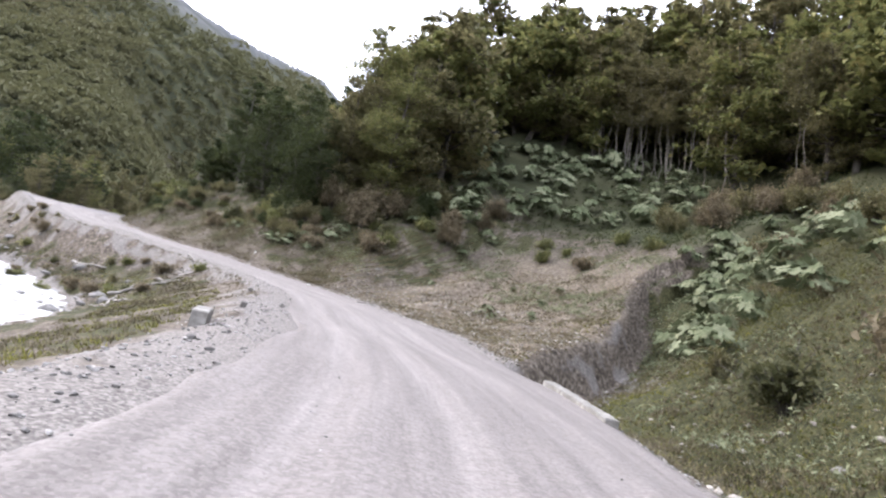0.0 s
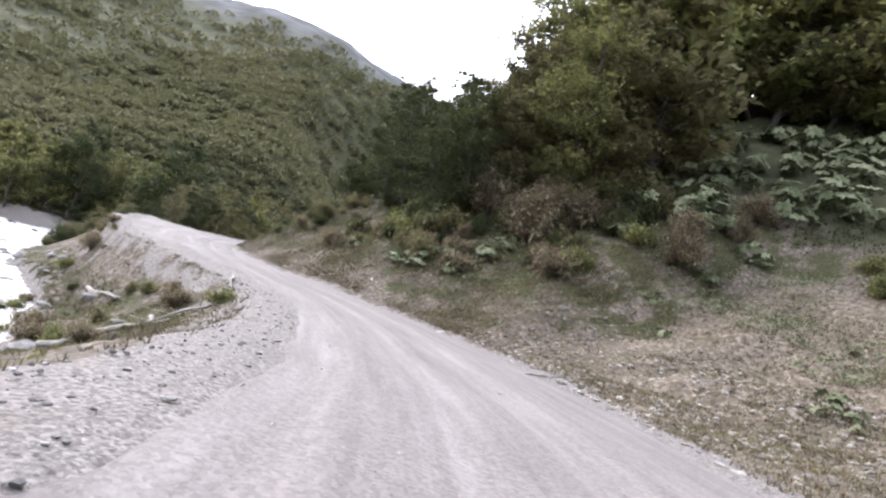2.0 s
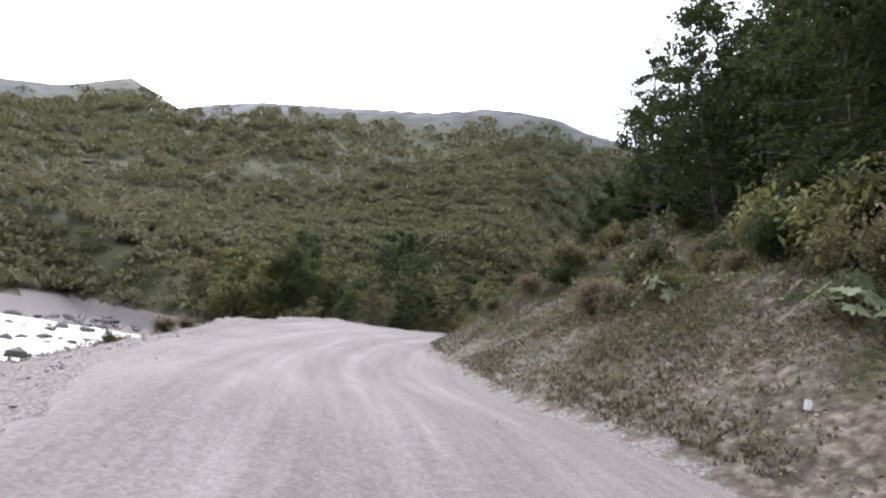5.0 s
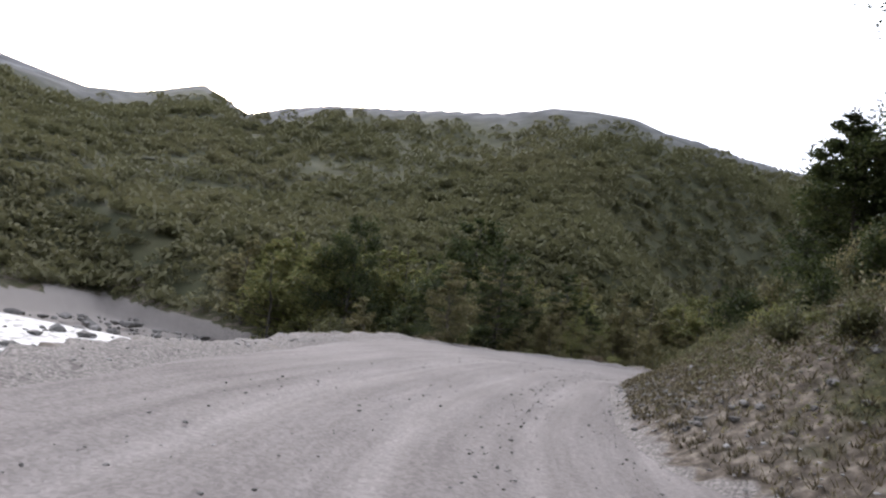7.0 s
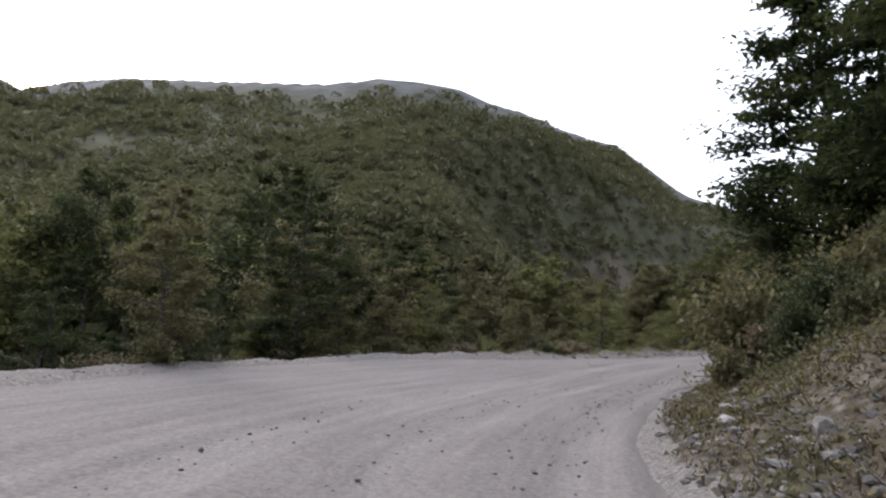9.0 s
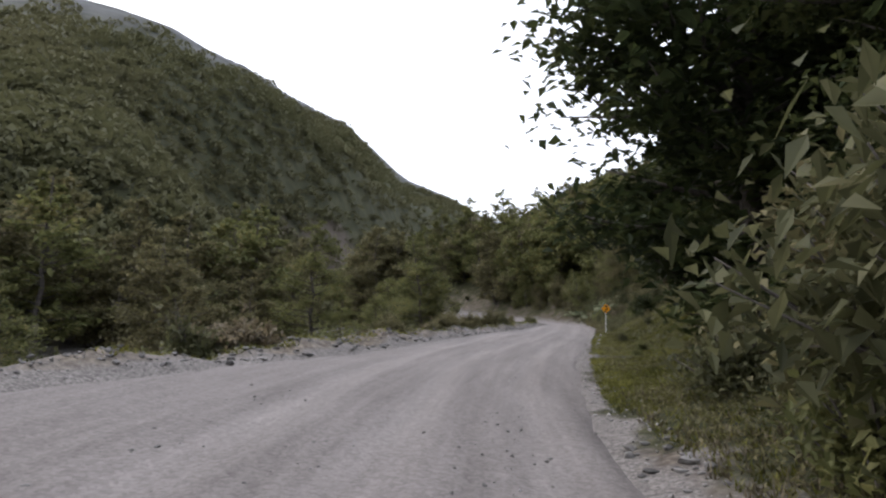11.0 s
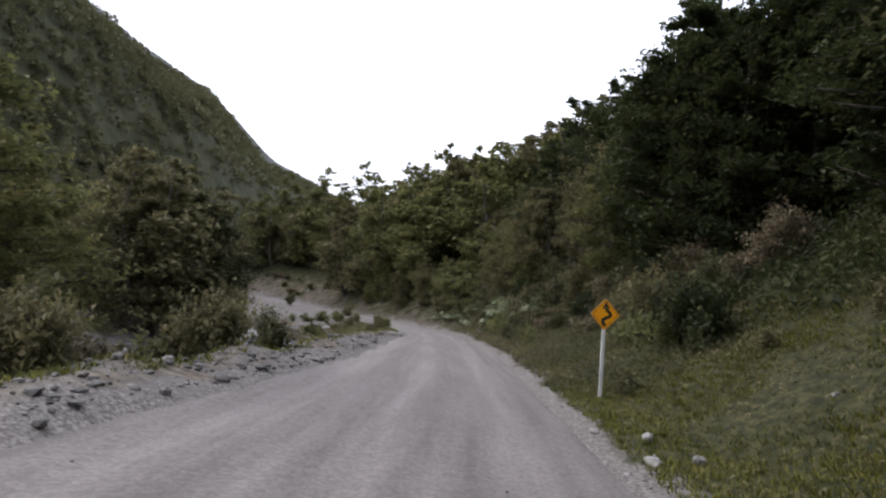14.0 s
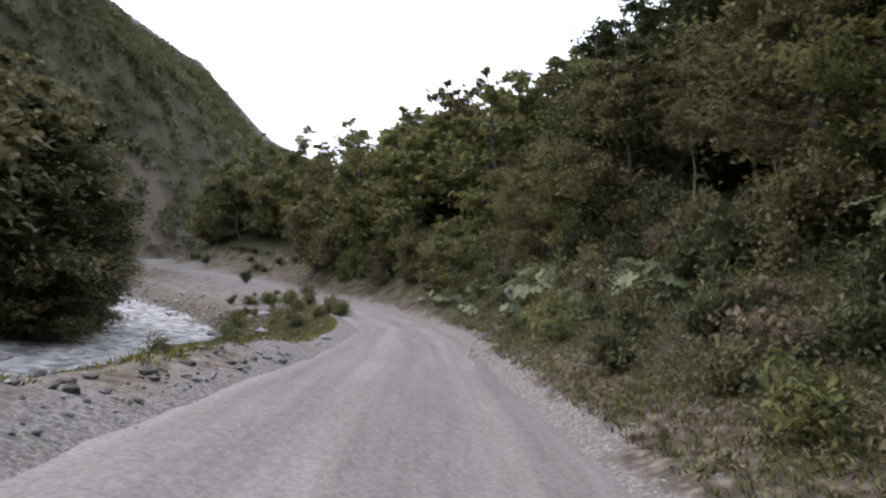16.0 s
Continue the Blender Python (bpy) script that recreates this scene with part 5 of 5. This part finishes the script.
def shore_rocks():
    rng = np.random.default_rng(83)
    k = rng.choice(np.where((BK[:, 1] > 160) & (BK[:, 1] < 232))[0], 230)
    q = rng.normal(0.5, 0.7, len(k))
    px, py = BK[k, 0] - BN[k, 0] * q + rng.normal(0, .7, len(k)), BK[k, 1] - BN[k, 1] * q + rng.normal(0, .7, len(k))
    size = 0.14 + 0.4 * rng.uniform(0, 1, len(k)) ** 2
    stones("shore_rocks", px, py, np.maximum(height(px, py), water_level(py) - 0.1), size, "rounded grey rocks lining the river's edge", 84)


shore_rocks()


# ---- single rocks --------------------------------------------------------
def rock_mesh(seed):
    rng = np.random.default_rng(seed)
    bm = bmesh.new()
    bmesh.ops.create_icosphere(bm, subdivisions=2, radius=0.5)
    cuts = [(Vector(rng.normal(0, 1, 3)).normalized(), rng.uniform(.25, .42)) for _ in range(9)]
    for v in bm.verts:
        for nrm, lim in cuts:
            over = v.co.dot(nrm) - lim
            if over > 0:
                v.co -= nrm * over
        v.co += Vector(rng.normal(0, .012, 3))
    for e in bm.edges:
        e.smooth = False
    me = bpy.data.meshes.new("rock")
    bm.to_mesh(me)
    bm.free()
    me.materials.append(M_ROCK)
    return me


ROCKS = [rock_mesh(k) for k in range(6)]


def rock(x, y, size, label="pale angular rock lying beside the road", turn=None):
    o = new("rock", ROCKS[int(RNG.integers(6))])
    tagged(o, label, "rock", "rocks beside the road")
    o.matrix_basis = Matrix.Translation((x, y, ground_at(x, y) + size * 0.12)) @ Matrix.Rotation(RNG.uniform(0, 6.28) if turn is None else turn, 4, "Z") @ Matrix.Diagonal((size, size * RNG.uniform(.65, .95), size * RNG.uniform(.5, .8), 1))


for x, y, s in ((-42.7, 120.1, 0.32), (-42.4, 124.2, 0.3), (-43.1, 117.7, 0.3), (-45.4, 84.9, 0.22), (-44.6, 82.4, 0.28), (-45.4, 82.8, 0.2), (-45.9, 84.4, 0.25), (-43.2, 78.7, 0.3), (-42.9, 75.8, 0.32),
                (-41.8, 74.1, 0.36), (-40.9, 72.5, 0.3), (-39.6, 70.7, 0.28), (-37.8, 68.2, 0.26), (-13.2, 46.8, 0.3), (-10.6, 44.7, 0.25), (-8.9, 46.5, 0.3), (-5.6, 48.3, 0.5), (-6.4, 43.5, 0.2),
                (-44.6, 156.1, 0.45), (-50.3, 119.2, 0.3), (-50.9, 115.7, 0.34), (-49.9, 123.2, 0.26), (-49.2, 126.7, 0.3), (-51.9, 112.2, 0.3), (-48.7, 130.2, 0.26), (-48.1, 135.3, 0.3), (-47.7, 142.4, 0.26),
                (-37, 165.7, 1.6), (-38, 159.4, 0.5), (8.7, 15, 0.4), (9.5, 11.5, 0.45), (7.8, 9.4, 0.3), (-4, 16.4, 0.35), (-3.8, 19.2, 0.3), (-6, 22.2, 0.3), (-39.8, 124.4, 0.16),
                (-41.6, 110.4, 0.14), (-40.35, 111.7, .3), (-44.2, 82.5, .22), (-43.1, 77.0, .34), (-45.5, 163.6, .3), (-48.3, 126.5, .35), (-42.0, 125.2, .3), (-42.4, 126.3, .26), (-41.9, 124.0, .24)):
    rock(x, y, s)


# ---- driftwood and branches ----------------------------------------------
def branch(x0, y0, x1, y1, thick, seed, label, lift=0.06, name="log", raise_end=0.0, twigs=1):
    rng = np.random.default_rng(seed)
    t = np.linspace(0, 1, 8)
    p = np.stack([x0 + (x1 - x0) * t, y0 + (y1 - y0) * t, t * 0], 1)
    ln = math.hypot(x1 - x0, y1 - y0)
    p[:, :2] += rng.normal(0, 0.02 * ln, (8, 2)) * np.sin(t * np.pi)[:, None]
    za, zb = ground_at(x0, y0), ground_at(x1, y1)
    zm = max(ground_at((x0 + x1) / 2, (y0 + y1) / 2) - (za + zb) / 2, 0)
    p[:, 2] = za + (zb - za) * t + zm + lift + raise_end * t + rng.normal(0, 0.01 * ln, 8)
    ob = new(name)
    tagged(ob, label, "wood", "driftwood and branches")
    o = p[0].copy()
    ob.location = o
    v, f = tube_arrays(p - o, thick * (1.05 - 0.6 * t), 7)
    st = new("stem", from_arrays("stem", v, f, [M_PALE], True))
    st.parent = ob
    for k in range(twigs):
        i = int(rng.integers(2, 7))
        d = np.array([rng.normal(0, 1), rng.normal(0, 1), abs(rng.normal(0, .3))]) * ln * 0.14
        v, f = tube_arrays([p[i] - o, p[i] - o + d * .5 + rng.normal(0, .02, 3), p[i] - o + d], [thick * .4, thick * .28, thick * .12], 5)
        tw = new("twig", from_arrays("twig", v, f, [M_PALE], True))
        tw.parent = ob


WOOD = "bleached grey driftwood log on the river bank"
for k, (a, b, c, d, t) in enumerate(((-16.8, 39.1, -15.3, 37.2, .07), (-25.4, 40.5, -22.2, 39.3, .12), (-17.2, 34.1, -14.7, 32.9, .12), (-17.7, 32.7, -14.4, 33.8, .1),
                                     (-15.9, 30.4, -14.1, 29.1, .09), (-16.5, 35.3, -15.3, 34.1, .08), (-15.8, 29.6, -16.7, 31.9, .07), (-14.5, 27.7, -16.6, 29.5, .06), (-14.4, 35.6, -15.5, 32.9, .05))):
    branch(a, b, c, d, t, 200 + k, WOOD, lift=t * .8)
branch(-5.1, 38.0, -2.9, 39.9, .04, 230, "thin pale branch lying on the debris slope", .05, "branch")
branch(-42.8, 102.3, -42.9, 102.8, .014, 231, "thin curved dead branch on the grass", .05, "branch")
branch(-40.8, 153.5, -40.3, 155.4, .03, 232, "thin pale branch propped at the road's edge", .04, "branch", .5, 1)
branch(-40.8, 155, -40.2, 156.4, .03, 233, "thin pale branch propped at the road's edge", .04, "branch", .7, 1)
branch(-40.7, 155.5, -39.9, 157.9, .025, 234, "thin pale branch propped at the road's edge", .04, "branch", .3, 1)
branch(-34.4, 122.5, -33.6, 123.5, .03, 235, "pale dead branch on the grassy bank", .05, "branch", .2)


# ---- concrete headwalls over the culvert ---------------------------------
def box_mesh(name, size, mat, chip=0.03, seed=0, bevel=0.02):
    """A cast block with softened, chipped edges."""
    rng = np.random.default_rng(seed)
    bm = bmesh.new()
    bmesh.ops.create_cube(bm, size=1)
    bmesh.ops.scale(bm, vec=size, verts=bm.verts)
    bmesh.ops.subdivide_edges(bm, edges=[e for e in bm.edges if e.calc_length() > 0.9], cuts=7, use_grid_fill=True)
    bmesh.ops.bevel(bm, geom=[e for e in bm.edges if len(e.link_faces) == 2 and e.calc_face_angle() > 1], offset=bevel, segments=2, affect="EDGES")
    for v in bm.verts:
        v.co += Vector(rng.normal(0, chip * .3, 3))
    me = bpy.data.meshes.new(name)
    bm.to_mesh(me)
    bm.free()
    me.materials.append(mat)
    return me


def headwall(x0, y0, x1, y1, top, label, pieces):
    """A low wall in cast lengths along the road's edge."""
    w = new("culvert_headwall")
    tagged(w, label, "wall")
    ln = math.hypot(x1 - x0, y1 - y0)
    a = math.atan2(y1 - y0, x1 - x0)
    w.matrix_basis = Matrix.Translation(((x0 + x1) / 2, (y0 + y1) / 2, top)) @ Matrix.Rotation(a, 4, "Z")
    step = ln / pieces
    for k in range(pieces):
        o = new("cast_length", box_mesh("cast_length", (step - 0.02, 0.34, 1.0), M_CONCRETE, 0.03, k + 3))
        o.parent = w
        o.matrix_basis = pose(-ln / 2 + step * (k + .5), 0, -0.5 - 0.015 * k, 0, 0.4 * k, 0.5 * (k - 1))


headwall(*on_road(12.4, 5.1), *on_road(16.8, 5.65), 0.7, "worn concrete culvert headwall along the gravel road", 3)
headwall(*on_road(13.3, -3.9), *on_road(14.5, -4.0), 1.12, "broken concrete headwall block half buried in gravel", 1)


# ---- winding-road sign ---------------------------------------------------
def winding_sign():
    x, y = -41.1, 129.55
    z = ground_at(x, y)
    g = new("road_sign")
    tagged(g, "yellow diamond winding-road warning sign on a grey steel post", "road sign")
    face = math.atan2(-1.0, 0.12) + math.pi / 2          # its front looks back along the road
    g.matrix_basis = Matrix.Translation((x, y, z)) @ Matrix.Rotation(face, 4, "Z")
    half = 0.25
    # channel post
    bm = bmesh.new()
    prof = [(-.035, 0), (-.035, .035), (-.029, .035), (-.029, .006), (.029, .006), (.029, .035), (.035, .035), (.035, 0)]
    lo = [bm.verts.new((a, b, -0.4)) for a, b in prof]
    hi = [bm.verts.new((a, b, 2.05)) for a, b in prof]
    n = len(prof)
    for k in range(n):
        bm.faces.new((lo[k], lo[(k + 1) % n], hi[(k + 1) % n], hi[k]))
    bm.faces.new(hi)
    bm.faces.new(lo[::-1])
    bmesh.ops.recalc_face_normals(bm, faces=bm.faces)
    part("post", bm, M_STEEL, g, "grey steel channel post")
    cz = 1.8

    def plate(r, thick, y_, mat, name, label, parent, rounding=0.05):
        b = bmesh.new()
        pts = []
        for k in range(4):
            a0 = k * math.pi / 2
            c = Vector((math.cos(a0), 0, math.sin(a0))) * (r - rounding * 1.41)
            for q in range(5):
                a = a0 + radians(-45 + 22.5 * q)
                pts.append(c + Vector((math.cos(a), 0, math.sin(a))) * rounding)
        f = b.faces.new([b.verts.new((p.x, y_, p.z + cz)) for p in pts])
        ext = bmesh.ops.extrude_face_region(b, geom=[f])
        bmesh.ops.translate(b, vec=(0, thick, 0), verts=[e for e in ext["geom"] if isinstance(e, bmesh.types.BMVert)])
        bmesh.ops.recalc_face_normals(b, faces=b.faces)
        return part(name, b, mat, parent, label)

    d = half * math.sqrt(2)
    panel = plate(d, 0.003, -0.004, M_BACK, "panel", "", g)
    plate(d - 0.006, 0.0015, -0.0065, M_YELLOW, "face", "yellow painted face", panel)
    # thin black border
    b = bmesh.new()
    for k in range(4):
        a0, a1 = k * math.pi / 2, (k + 1) * math.pi / 2
        p0, p1 = Vector((math.cos(a0), 0, math.sin(a0))), Vector((math.cos(a1), 0, math.sin(a1)))
        q = [p0 * (d - .05), p1 * (d - .05), p1 * (d - .065), p0 * (d - .065)]
        b.faces.new([b.verts.new((v.x, -0.0085, v.z + cz)) for v in q])
    part("border", b, M_BLACK, panel, "thin black border line")
    # winding arrow
    b = bmesh.new()
    path = [(.024, -.25), (-.03, -.2), (-.066, -.14), (-.014, -.085), (.092, -.056), (.15, -.009), (.108, .047), (.036, .088), (.015, .14)]
    t = np.linspace(0, 1, len(path))
    tt = np.linspace(0, 1, 30)
    px = np.interp(tt, t, [p[0] for p in path])
    pz = np.interp(tt, t, [p[1] for p in path])
    px, pz = np.convolve(np.pad(px, 2, "edge"), np.ones(5) / 5, "valid"), np.convolve(np.pad(pz, 2, "edge"), np.ones(5) / 5, "valid")
    dx, dz = np.gradient(px), np.gradient(pz)
    ln = np.hypot(dx, dz)
    w = 0.036
    left = [b.verts.new((px[i] - dz[i] / ln[i] * w, -0.0085, pz[i] + dx[i] / ln[i] * w + cz)) for i in range(30)]
    right = [b.verts.new((px[i] + dz[i] / ln[i] * w, -0.0085, pz[i] - dx[i] / ln[i] * w + cz)) for i in range(30)]
    for i in range(29):
        b.faces.new((left[i], right[i], right[i + 1], left[i + 1]))
    b.faces.new([b.verts.new(q) for q in ((-.078, -.0085, .125 + cz), (.108, -.0085, .125 + cz), (.018, -.0085, .275 + cz))])
    part("arrow", b, M_BLACK, panel, "black winding arrow")
    for zz in (cz - .14, cz + .14):
        b = bmesh.new()
        bmesh.ops.create_cone(b, cap_ends=True, segments=10, radius1=.011, radius2=.008, depth=.008, matrix=Matrix.Translation((0, -0.0115, zz)) @ Matrix.Rotation(radians(90), 4, "X"))
        part("bolt", b, M_STEEL, panel, "steel bolt")


winding_sign()


# ---- litter on the cut bank ----------------------------------------------
def broken_pipe():
    x, y = -9.75, 44.0
    p = new("plastic_pipe")
    tagged(p, "short broken length of dirty white plastic pipe", "pipe")
    p.matrix_basis = Matrix.Translation((x, y, ground_at(x, y) + 0.07)) @ Matrix.Rotation(radians(35), 4, "Z") @ Matrix.Rotation(radians(-12), 4, "Y") @ Matrix.Scale(0.65, 4)
    v, f = tube_arrays([(-.24, 0, 0), (-.1, 0, .005), (.1, .0, 0), (.24, 0, .0)], [.055] * 4, 14)
    outer = new("outer_wall", from_arrays("outer_wall", v, f[:-1], [M_PAPER], True))
    outer.parent = p
    v, f = tube_arrays([(-.24, 0, 0), (.24, 0, .0)], [.047] * 2, 14)
    inner = new("inner_wall", from_arrays("inner_wall", v, f[:-1], [M_PAPER], True))
    inner.parent = p


def marker_board(x, y, w, h, tilt, label):
    """A small thin board stuck upright in the bank, with a few dark bars where writing cannot be read."""
    g = new("marker_board")
    tagged(g, label, "board")
    g.matrix_basis = Matrix.Translation((x, y, ground_at(x, y))) @ Matrix.Rotation(radians(38), 4, "Z") @ Matrix.Rotation(radians(tilt), 4, "Y")
    b = bmesh.new()
    bmesh.ops.create_cube(b, size=1)
    bmesh.ops.scale(b, vec=(w, .012, h), verts=b.verts)
    bmesh.ops.translate(b, vec=(0, 0, h / 2 + .06), verts=b.verts)
    bmesh.ops.bevel(b, geom=b.edges[:], offset=.003, segments=1, affect="EDGES")
    board = part("board", b, M_PAPER, g)
    for k in range(2):
        b = bmesh.new()
        bmesh.ops.create_cube(b, size=1)
        bmesh.ops.scale(b, vec=(w * .3, .003, h * .12), verts=b.verts)
        bmesh.ops.translate(b, vec=(0.01, -.0085, h * (.5 + .25 * k) + .06), verts=b.verts)
        part("bar", b, M_STEEL, board, "faded grey bar")
    b = bmesh.new()
    bmesh.ops.create_cone(b, cap_ends=True, segments=6, radius1=.008, radius2=.01, depth=.3, matrix=Matrix.Translation((0, .012, .0)))
    part("stake", b, M_PALE, g, "thin wooden stake")


broken_pipe()
marker_board(-16.7, 50.66, .1, .14, 8, "small weathered white board stuck in the bank")
rock(-15.9, 47.65, .14, "small white stone at the foot of the bank")
